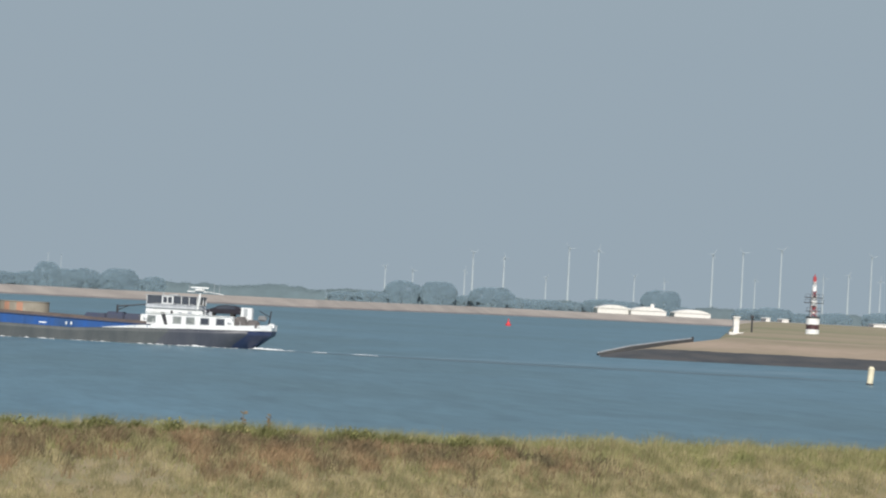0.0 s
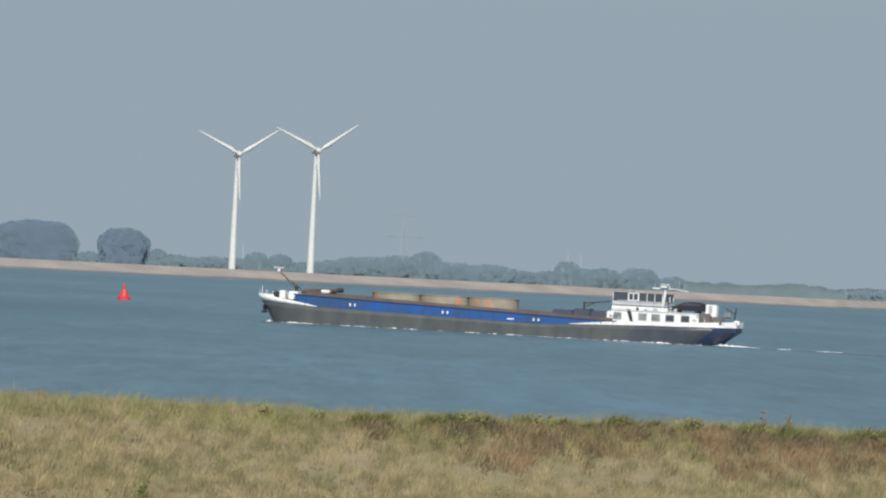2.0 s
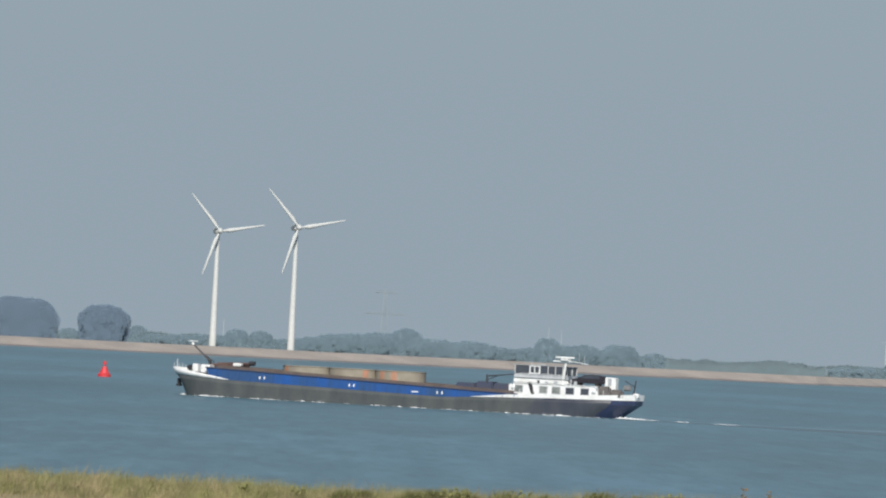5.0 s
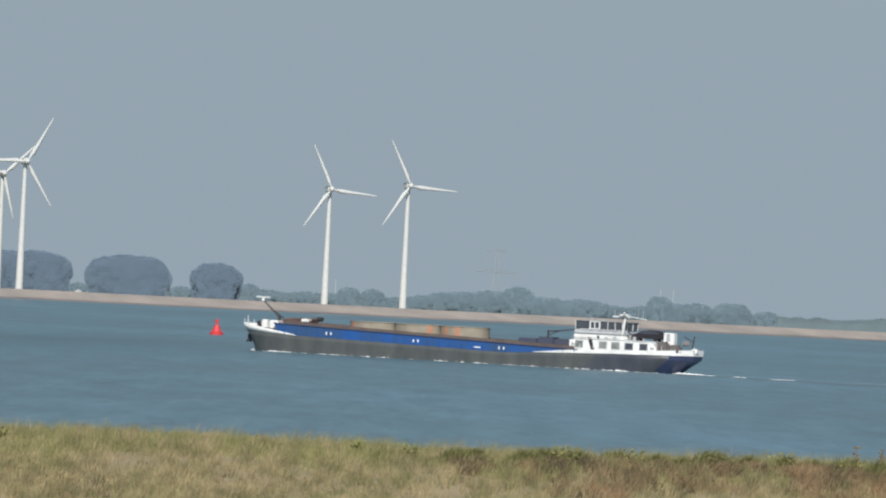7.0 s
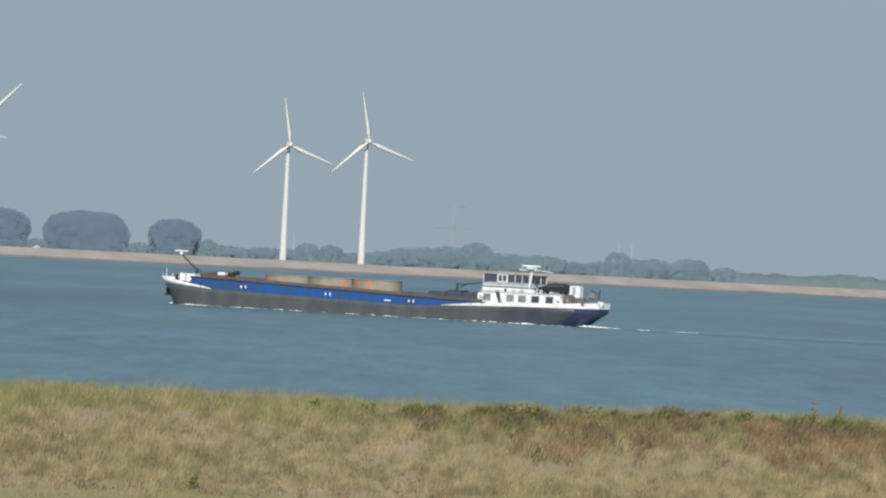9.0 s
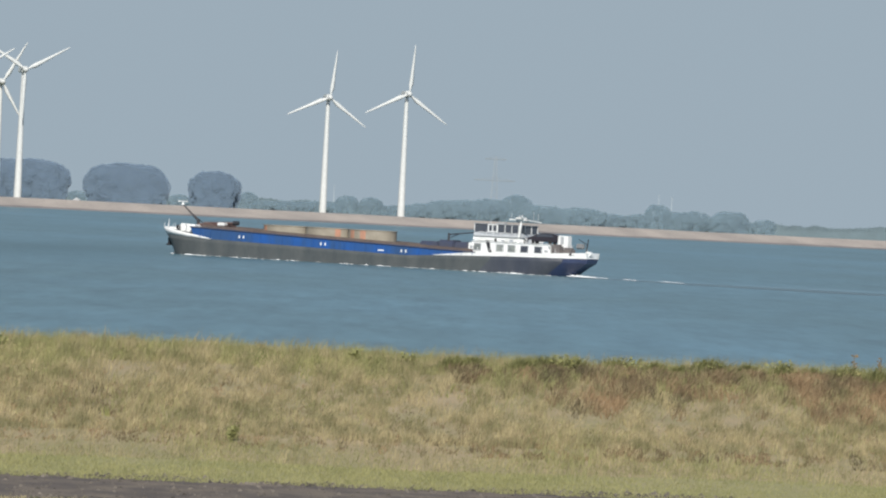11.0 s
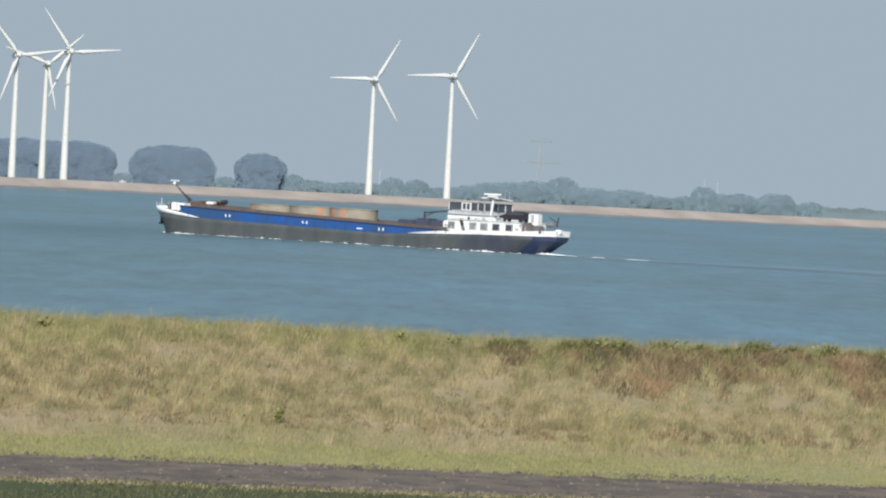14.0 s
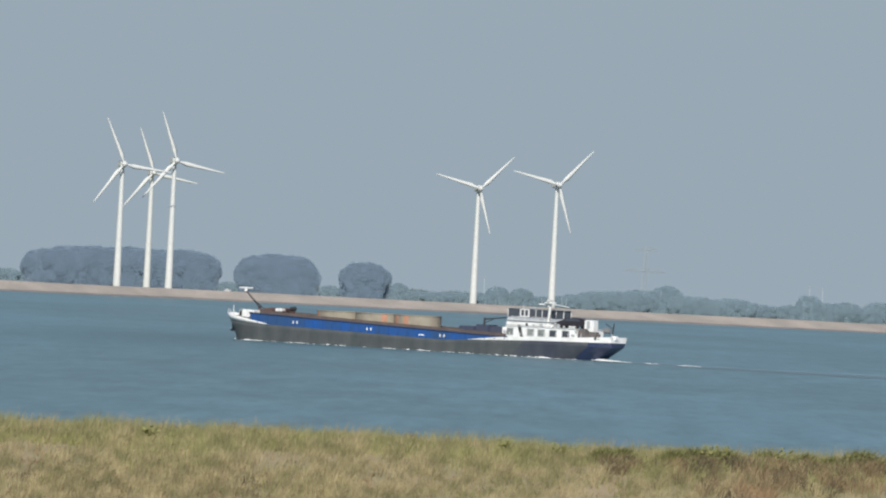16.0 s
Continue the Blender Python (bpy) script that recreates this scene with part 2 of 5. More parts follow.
# ---- mesh helpers ----
def finish(name, bm, mat, parent=None, label=""):
    bmesh.ops.recalc_face_normals(bm, faces=bm.faces[:])
    me = bpy.data.meshes.new(name)
    bm.to_mesh(me)
    bm.free()
    for m in (mat if isinstance(mat, (list, tuple)) else [mat]):
        me.materials.append(m)
    ob = new(name, me)
    ob.parent = parent
    if label:
        ob["label"] = label
    return ob


part = finish


def smooth(ob):
    ob.data.polygons.foreach_set("use_smooth", [True] * len(ob.data.polygons))
    return ob


def box(bm, x0, x1, y0, y1, z0, z1, bevel=0.0):
    g = bmesh.ops.create_cube(bm, size=1, matrix=Matrix.LocRotScale(((x0 + x1) / 2, (y0 + y1) / 2, (z0 + z1) / 2), None,
                                                                    (abs(x1 - x0), abs(y1 - y0), abs(z1 - z0))))
    if bevel:
        edges = {e for v in g["verts"] for e in v.link_edges}
        bmesh.ops.bevel(bm, geom=list(edges), offset=bevel, segments=2, affect="EDGES")
    return bm


def rod(bm, a, b, r0, r1=None, n=8):
    a, b = Vector(a), Vector(b)
    m = Matrix.Translation((a + b) / 2) @ (b - a).to_track_quat("Z", "Y").to_matrix().to_4x4()
    bmesh.ops.create_cone(bm, cap_ends=True, segments=n, radius1=r0, radius2=r0 if r1 is None else r1, depth=(b - a).length, matrix=m)
    return bm


def thing(name, m, label, category, group=""):
    ob = new(name)
    ob.matrix_world = m
    return tagged(ob, label, category, group)


def from_arrays(name, verts, faces, mat, label="", category="", kind=""):
    me = bpy.data.meshes.new(name)
    me.from_pydata([tuple(v) for v in verts], [], faces)
    me.materials.append(mat)
    me.update()
    return tagged(new(name, me), label, category, "", kind)


def strip(name, lines, mat, label, kind="structure", category=""):
    """A sheet through several lines of equal length."""
    n = len(lines[0])
    verts = [p for line in lines for p in line]
    faces = [(k * n + i, k * n + i + 1, (k + 1) * n + i + 1, (k + 1) * n + i) for k in range(len(lines) - 1) for i in range(n - 1)]
    return from_arrays(name, verts, faces, mat, label, category, kind)


# ---- water, near bank, far shore ----
strip("water", [[(-2500, 60, 0), (2500, 60, 0)], [(-2500, 4990, 0), (2500, 4990, 0)]], WATER,
      "wide rippled blue-grey estuary water", category="water")


def crest_y(x):
    return 183.5 + 0.24 * x


GROUND_X = [-120 + i for i in range(301)]
PROFILE = [(-290, 8.3), (-160, 8.3), (-120, 0.9), (-40, 0.6), (-31.0, 0.78), (-20.4, 0.95), (-15.5, 1.32), (-0.8, 4.2), (2.5, 4.45), (6, 4.2), (24, -1.2), (60, -3)]


def ground_line(d, z):
    out = []
    for x in GROUND_X:
        wob = noise.noise((x * 0.11, d * 0.2, 3.1)) * (0.35 if d > -40 else 0.0)
        if d in (-31.0, -20.4):
            wob += 1.1 * noise.noise((x * 0.23, d, 1.2)) + 0.7 * noise.noise((x * 0.8, d, 5.2))
        out.append((x, crest_y(x) + d + wob, z + 0.25 * noise.noise((x * 0.07, d * 0.15, 7.7)) * (1 if -16 < d < 8 else 0)))
    return out


strip("ground", [ground_line(d, z) for d, z in PROFILE[:5]], MEADOW, "dark green grassland along a ditch below the dyke", category="ground")
strip("dirt_track", [ground_line(d, z) for d, z in PROFILE[4:6]], DIRT, "bare grey-brown dirt track below the bank", category="track")
strip("bank_foot", [ground_line(d, z) for d, z in PROFILE[5:7]], GREEN_SOIL, "soft green grass foot of the bank", category="bank")
strip("bank", [ground_line(d, z) for d, z in PROFILE[6:]], GRASS_SOIL, "low earth bank covered with dry grass", category="bank")


def bank_z(d):
    for (d0, z0), (d1, z1) in zip(PROFILE, PROFILE[1:]):
        if d0 <= d <= d1:
            return z0 + (z1 - z0) * (d - d0) / (d1 - d0)
    return 0.0


def bank_point(x, d):
    z = bank_z(d) + 0.25 * noise.noise((x * 0.07, d * 0.15, 7.7)) * (1 if -16 < d < 8 else 0)
    return Vector((x, crest_y(x) + d, z))


def blades(name, count, mat, label, region, height, width, lean=0.35, seed=1):
    """Many single grass blades on the bank; region(rnd) gives x, d and a height factor, or None."""
    rnd = random.Random(seed)
    verts, faces = [], []
    while count > 0:
        count -= 1
        spot = region(rnd)
        if spot is None:
            continue
        x, d, f = spot
        p = bank_point(x, d) - Vector((0, 0, 0.03))
        h = rnd.uniform(*height) * f
        w = rnd.uniform(*width)
        a = rnd.uniform(-0.9, 0.9)
        side = Vector((math.cos(a), math.sin(a), 0)) * w / 2
        tip = Vector((rnd.gauss(0.25, 0.5), rnd.gauss(0, 0.5), 0)) * h * lean
        k = len(verts)
        mid = p + tip * 0.35 + Vector((0, 0, h * 0.6))
        verts += [p - side, p + side, mid + side * 0.8, mid - side * 0.8, p + tip + Vector((0, 0, h))]
        faces += [(k, k + 1, k + 2, k + 3), (k + 3, k + 2, k + 4)]
    return from_arrays(name, verts, faces, mat, label, "grass", "stuff")


def patch_value(x, d, s, seed):
    return noise.noise((x * s, d * s * 0.42, seed))


def straw_spot(rnd):
    """Straw stands in tussocks, tall and short, with bare gaps between them."""
    x, d = rnd.uniform(-22, 50), rnd.uniform(-15.6, 3)
    tussock = patch_value(x, d, 1.1, 5.0) + 0.5 * patch_value(x, d, 2.6, 8.0)
    if patch_value(x, d, 0.35, 2.0) + 0.5 * tussock < rnd.uniform(-0.9, 0.1) or (d < -12 and rnd.random() < 0.75):
        return None
    return x, d, max(0.35, 1.0 + 0.9 * tussock)


def green_spot(rnd):
    x, d = rnd.uniform(-22, 50), rnd.choice((rnd.uniform(-21.3, 3.2), rnd.uniform(-21.3, -13), rnd.uniform(-3, 2.5)))
    d += 0.9 * patch_value(x, 0, 0.9, 51.0)
    near_toe, near_top = d < -12.0 + 4.5 * patch_value(x, 3, 0.3, 52.0) + rnd.gauss(0, 1.3), d > -1.6
    v = patch_value(x, d, 0.3, 9.0)
    if not (near_toe or near_top) and v < rnd.uniform(-0.35, 0.4):
        return None
    return x, d, (0.42 if near_toe else 1.0) * (1 + 0.4 * v)


blades("dry_grass", 250000, STRAW, "tall dry straw-coloured grass on the bank", straw_spot, (0.14, 0.42), (0.008, 0.026), 0.6, seed=3)
blades("green_grass", 235000, GREEN_GRASS, "yellow-green grass along the bank's crest and foot", green_spot, (0.15, 0.40), (0.009, 0.026), 0.55, seed=4)
CLUMPS = [(random.Random(k).uniform(-20, 48) if k > 20 else 1.5 + 26 * (k + 0.6 * random.Random(k).random()) / 21, random.Random(k + 99).gauss(-0.3, 0.5), random.Random(k + 7).uniform(0.3, 0.75)) for k in range(21)]


def clump_spot(rnd):
    """Rounded weed bushes standing along the crest."""
    cx, cd, size = rnd.choice(CLUMPS)
    x, d = rnd.gauss(0, 0.45), rnd.gauss(0, 0.4)
    return cx + x * size * 1.4, cd + d * size, (0.35 + size) * max(0.25, 1 - 0.6 * (x * x + d * d))


def brown_clump_spot(rnd):
    x, d, f = clump_spot(rnd)
    run = rnd.uniform(0.2, 1.6)
    return x + 0.35 * run, d - 1.2 * run, f * 0.8


blades("crest_weeds", 9500, BUSH, "rounded green weed bushes along the bank's crest", clump_spot, (0.42, 0.9), (0.02, 0.055), 0.7, seed=16)
blades("crest_dead_weeds", 9000, BROWN_WEED, "withered brown weed stems below the crest bushes", brown_clump_spot, (0.4, 0.8), (0.02, 0.06), 0.7, seed=17)


def stalk_spot(rnd):
    x, d = rnd.uniform(-22, 50), rnd.gauss(0.6, 1.0)
    return (x, d, 1.0) if patch_value(x, d, 0.5, 71.0) > rnd.uniform(-0.4, 0.3) else None


blades("seed_stalks", 6000, STRAW, "thin pale seed stalks standing above the bank's crest", stalk_spot, (0.45, 0.95), (0.008, 0.018), 0.45, seed=23)


def fringe_spot(rnd):
    x, d = rnd.uniform(-22, 50), rnd.uniform(0.2, 3.4)
    return x, d, 1.0 + 0.6 * patch_value(x, d, 0.9, 81.0)


blades("crest_fringe", 26000, GREEN_GRASS, "fine pale green grass standing along the bank's crest", fringe_spot, (0.3, 0.68), (0.007, 0.016), 0.6, seed=29)


def brown_spot(rnd):
    """Withered weeds stand in drifts below the crest, on one stretch of the bank."""
    x, d = rnd.uniform(3.5, 33), rnd.uniform(-7.5, 0.6)
    drift = patch_value(x, d, 0.55, 14.0) + 0.5 * patch_value(x, d, 1.6, 15.0) + 0.14 - 0.09 * abs(d + 1.9)
    edge = min(1, (x - 3.5) / 5, (33 - x) / 5)
    if drift < rnd.uniform(-0.25, 0.3) or rnd.random() > edge:
        return None
    return x, d, 1.0


def dead_spot(rnd):
    """Small dead clumps, thickest in the lower half of the slope."""
    x, d = rnd.uniform(-22, 50), -2 - 11.5 * rnd.random() ** 0.6
    if patch_value(x, d, 2.2, 41.0) + 0.5 * patch_value(x, d, 0.5, 42.0) < 0.06:
        return None
    return x, d, 0.6


blades("dead_clumps", 90000, BROWN_WEED, "small withered brown clumps in the bank's grass", dead_spot, (0.12, 0.32), (0.015, 0.045), 0.7, seed=12)


def tuft_spot(rnd):
    """Green herb tufts along the crest, with a few lower down."""
    x = rnd.uniform(-22, 50)
    d = rnd.gauss(-0.2, 0.9) if rnd.random() < 0.75 else rnd.uniform(-10, 0)
    if patch_value(x, d, 0.8, 21.0) < 0.18 + (0.15 if d < -2 else 0):
        return None
    return x, d, 0.9


blades("withered_weeds", 52000, BROWN_WEED, "brown withered weeds in drifts on the bank", brown_spot, (0.2, 0.55), (0.015, 0.05), 0.6, seed=6)
blades("green_herbs", 34000, GREEN_WEED, "dark green herb tufts along the bank's crest", tuft_spot, (0.2, 0.5), (0.015, 0.05), 0.6, seed=7)


def herb(place, height, spread, seed, label, flower):
    """A single herb: stems, leaves and, if it blooms, a head of small flowers."""
    q = random.Random(seed)
    t = thing("herb_plant", Matrix.Translation(place), label, "plant", "single plants on the bank")
    stems, leaves, blooms = bmesh.new(), bmesh.new(), bmesh.new()
    slender = spread < 0.2
    for _ in range(3 if slender else 12):
        w = q.uniform(0, 6.28)
        tip = Vector((math.cos(w) * spread * q.random(), math.sin(w) * spread * q.random(), height * q.uniform(0.65, 1)))
        rod(stems, (0, 0, -0.05), tip, 0.018, 0.008, 4)
        for k in range(4 if slender else 7):
            c = tip * q.uniform(0.3, 1.0)
            a = Vector((q.gauss(0, 1), q.gauss(0, 1), 0.3)).normalized() * q.uniform(0.1, 0.22)
            b = a.orthogonal().normalized() * 0.05
            leaves.faces.new([leaves.verts.new(v) for v in (c, c + a * 0.5 + b, c + a, c + a * 0.5 - b)])
        if flower:
            for k in range(6):
                bmesh.ops.create_icosphere(blooms, subdivisions=1, radius=q.uniform(0.02, 0.045), matrix=Matrix.Translation(tip + Vector((q.gauss(0, 0.08), q.gauss(0, 0.08), q.gauss(0, 0.06)))))
    tagged(part("stalk", stems, BROWN_WEED if slender else GREEN_WEED, t), kind="stuff")
    tagged(part("foliage", leaves, BROWN_WEED if slender else GREEN_WEED, t), kind="stuff")
    if flower:
        tagged(part("flower_heads", blooms, YELLOW_FLOWER, t), kind="stuff")
    else:
        blooms.free()


for az, e_d, h, sp, flower in ((804, -0.3, 0.42, 0.5, True), (840, -0.4, 0.36, 0.45, True), (815, 0.4, 1.2, 0.12, False), (862, 0.3, 1.1, 0.1, False), (-280, -12.9, 0.6, 0.35, False), (-70, -0.1, 0.55, 0.4, False),
                               (30, -0.4, 0.55, 0.4, False), (305, -0.4, 0.8, 0.6, False), (420, -0.4, 0.7, 0.6, False), (560, -0.5, 0.7, 0.5, False), (690, -0.4, 0.75, 0.5, False), (-700, -0.2, 0.5, 0.4, False),
                               (1010, -0.6, 0.8, 0.8, False), (1190, -0.5, 0.7, 0.6, False)):
    y = 183.5
    for _ in range(4):
        y = crest_y(az * y / REACH) + e_d
    herb(bank_point(az * y / REACH, e_d), h, sp, int(az) + 3000,
         "yellow-flowering herb on the bank's crest" if flower else "green leafy herb standing in the bank's grass", flower)


def meadow_spot(rnd):
    x, d = rnd.uniform(-24, 40), rnd.uniform(-46, -30.4)
    return x, d, 0.6 + 0.5 * patch_value(x, d, 0.4, 33.0)


def clods():
    """Loose clods and stones scattered over the dirt track, thickest at its edges."""
    q = random.Random(44)
    verts, faces = [], []
    for _ in range(5200):
        x = q.uniform(-24, 40)
        d = q.choice((q.gauss(-20.7, 0.35), q.gauss(-30.2, 0.8), q.uniform(-30.5, -20.6)))
        d += 1.1 * noise.noise((x * 0.23, -20.4, 1.2)) if d > -22 else 0
        p, s = bank_point(x, d), q.uniform(0.02, 0.12 if d > -22 else 0.09)
        k = len(verts)
        for dx, dy, dz in ((-1, -1, -0.3), (1, -1, -0.3), (1, 1, -0.3), (-1, 1, -0.3), (0, 0, 0.8)):
            verts.append(p + Vector((dx * s * q.uniform(0.6, 1.6), dy * s * q.uniform(0.6, 1.3), dz * s * q.uniform(0.6, 1.2))))
        faces += [(k, k + 1, k + 4), (k + 1, k + 2, k + 4), (k + 2, k + 3, k + 4), (k + 3, k, k + 4)]
    return from_arrays("dirt_clods", verts, faces, DIRT_CLOD, "loose clods and stones on the dirt track", "stones", "stuff")


clods()
blades("ditch_grass", 50000, MEADOW_BLADE, "short dark green grass beside the dirt track", meadow_spot, (0.08, 0.24), (0.02, 0.06), 0.6, seed=9)


def verge_spot(rnd):
    """Pale grass along the track's lower edge, and pale patches beyond the ditch."""
    x = rnd.uniform(-24, 40)
    d = rnd.gauss(-31.2, 0.45) if rnd.random() < 0.7 else rnd.uniform(-50, -38)
    if d < -38 and patch_value(x, d, 0.25, 61.0) < 0.15:
        return None
    return x, d, 0.8


blades("verge_grass", 15000, STRAW, "pale dry grass at the edge of the dirt track", verge_spot, (0.06, 0.2), (0.015, 0.04), 0.7, seed=19)

# far shore, dyke and land
SHORE = [(-2300, 2100), (-900, 2200), (-259, 2400), (-181, 2540), (43, 2645), (295, 2845), (470, 3330), (640, 3420), (1100, 3450), (2300, 3500)]


def shore_y(x):
    for (x0, y0), (x1, y1) in zip(SHORE, SHORE[1:]):
        if x0 <= x <= x1:
            return y0 + (y1 - y0) * (x - x0) / (x1 - x0)
    return SHORE[-1][1]


FAR_X = [-2300 + 20 * i for i in range(231)]


def far_line(d, z):
    return [(x, shore_y(x) + d, z + 0.25 * noise.noise((x * 0.02, d, 1.0))) for x in FAR_X]


strip("dyke_foot", [far_line(-6, -0.6), far_line(0, 0.05), far_line(5, 0.85)], STONE_DAMP, "damp grey stone foot of the far dyke", category="dyke")
strip("far_dyke", [far_line(5, 0.85), far_line(14, 2.2), far_line(26, 4.6), far_line(34, 4.9), far_line(60, 3.2)], STONE,
      "long pale stone-faced dyke on the far shore", category="dyke")
strip("far_land", [far_line(60, 3.2), [(x, 4990, 3.4) for x in FAR_X]], FAR_LAND, "flat far meadow behind the dyke", category="land")


# ---- wind turbines ----
def blade_mesh(bm, radius):
    """One tapered blade along z, with an aerofoil-like section."""
    rings = []
    for f, chord, thick in ((0.03, 0.042, 0.042), (0.10, 0.045, 0.035), (0.2, 0.093, 0.024), (0.5, 0.06, 0.014), (0.8, 0.038, 0.008), (0.97, 0.02, 0.005), (1.0, 0.006, 0.003)):
        c, th = chord * radius, thick * radius
        rings.append([bm.verts.new((dx * c, dy * th, f * radius)) for dx, dy in ((-0.35, 0), (-0.1, 0.5), (0.3, 0.35), (0.65, 0), (0.3, -0.35), (-0.1, -0.5))])
    for r0, r1 in zip(rings, rings[1:]):
        for i in range(6):
            bm.faces.new((r0[i], r0[(i + 1) % 6], r1[(i + 1) % 6], r1[i]))
    bm.faces.new(rings[-1])
    return bm


ROTORS = []


def wind_turbine(place, hub, radius, yaw, phase, label, group, speed=127.75, slim=1.0, coat=TURBINE):
    t = thing("wind_turbine", Matrix.Translation(place) @ pose(0, 0, 0, 0, 0, yaw), label, "wind turbine", group)
    bm = bmesh.new()
    low, high = ([bm.verts.new((r * math.cos(k * math.pi / 12), r * math.sin(k * math.pi / 12), z)) for k in range(24)]
                 for r, z in ((1.95 * slim, -1.5), (0.95 * slim, hub - 1.0 * slim)))
    for k in range(24):
        bm.faces.new((low[k], low[(k + 1) % 24], high[(k + 1) % 24], high[k]))
    smooth(part("tower", bm, coat, t))
    bm = bmesh.new()
    head = slim if coat is TURBINE else slim * 0.55
    box(bm, -1.6 * head, 1.6 * head, -3.0 * head, 5.5 * head, hub - 1.5 * head, hub + 1.7 * head, 0.5 * head)
    part("nacelle", bm, coat, t)
    bm = bmesh.new()
    bmesh.ops.create_uvsphere(bm, u_segments=14, v_segments=8, radius=1.5 * head, matrix=Matrix.Diagonal((1, 1.5, 1, 1)))
    rotor = smooth(part("rotor", bm, coat, t))
    first = smooth(part("blade", blade_mesh(bmesh.new(), radius), coat, rotor))
    for k in (1, 2):
        blade = new("blade", first.data)
        blade.parent = rotor
        blade.rotation_euler = (0, k * 2 * math.pi / 3, 0)
    rotor.location = (0, -4.2 * slim, hub)
    ROTORS.append((rotor, -4.2 * slim, hub, phase, speed))
    return t


NEAR_LABEL = "white three-bladed wind turbine turning on the far dyke"
for az, dist, base, hub, radius, yaw, phase, speed in ((-771, 2540, 5.0, 61.0, 25.0, 17, -23.3, 128.0), (-718, 2720, 4.6, 61.5, 25.2, 17, -19.8, 86.05), (-679, 2566, 4.6, 65.0, 26.0, 18, -19.2, 128.0),
                                                       (-138.5, 2672, 4.4, 61.2, 25.1, 14, 44.9, 127.75), (0, 2680, 4.6, 65.1, 26.4, 17, 43.5, 127.75)):
    wind_turbine(at(az, dist, base), hub, radius, yaw, phase, NEAR_LABEL, "wind turbines on the far dyke", speed)

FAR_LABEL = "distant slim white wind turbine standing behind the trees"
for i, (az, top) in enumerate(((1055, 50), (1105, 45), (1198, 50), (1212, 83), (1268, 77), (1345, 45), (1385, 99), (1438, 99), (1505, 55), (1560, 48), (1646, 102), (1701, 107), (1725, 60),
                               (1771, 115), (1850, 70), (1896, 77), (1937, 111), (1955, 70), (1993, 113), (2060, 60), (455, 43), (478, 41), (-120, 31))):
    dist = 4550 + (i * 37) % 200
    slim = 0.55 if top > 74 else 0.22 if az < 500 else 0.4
    wind_turbine(at(az, dist, 3.0), EYE_Z - 3 + top * dist / REACH, (3.0 + top * 0.03) * (0.5 if az < 500 else 1), 4, i * 47, FAR_LABEL, "distant wind turbines", 95, slim, HAZED_TURBINE)


# ---- trees of the far shore ----
def leaf_cloud(seed, n, size, shape, heart):
    """A crown of many small leaf clumps; shape(rnd) gives a place in the crown."""
    rnd = random.Random(seed)
    verts, faces = [], []
    for _ in range(n):
        c = shape(rnd)
        s = rnd.uniform(0.5, 1.2) * size
        a = Vector((rnd.gauss(0, 1), rnd.gauss(0, 1), rnd.gauss(0, 1))).normalized() * 0.16
        a = (a + (c - heart).normalized()).normalized()
        b = a.orthogonal().normalized()
        d = a.cross(b)
        k = len(verts)
        for j in range(5):
            w = j * 2 * math.pi / 5
            r = s * rnd.uniform(0.7, 1.25)
            verts.append(c + b * math.cos(w) * r + d * math.sin(w) * r + a * rnd.uniform(-0.06, 0.06) * s)
        verts.append(c + a * s * 0.08)
        faces += [(k + j, k + (j + 1) % 5, k + 5) for j in range(5)]
    return verts, faces


def soft_normals(me, heart):
    """Leans the crown's normals sunward, so shading stays flat as haze would make it."""
    me.polygons.foreach_set("use_smooth", [True] * len(me.polygons))
    sunward = Vector((0.1, -0.72, 0.68))
    me.normals_split_custom_set_from_vertices([tuple(((v.co - heart).normalized() * 0.35 + sunward).normalized()) for v in me.vertices])


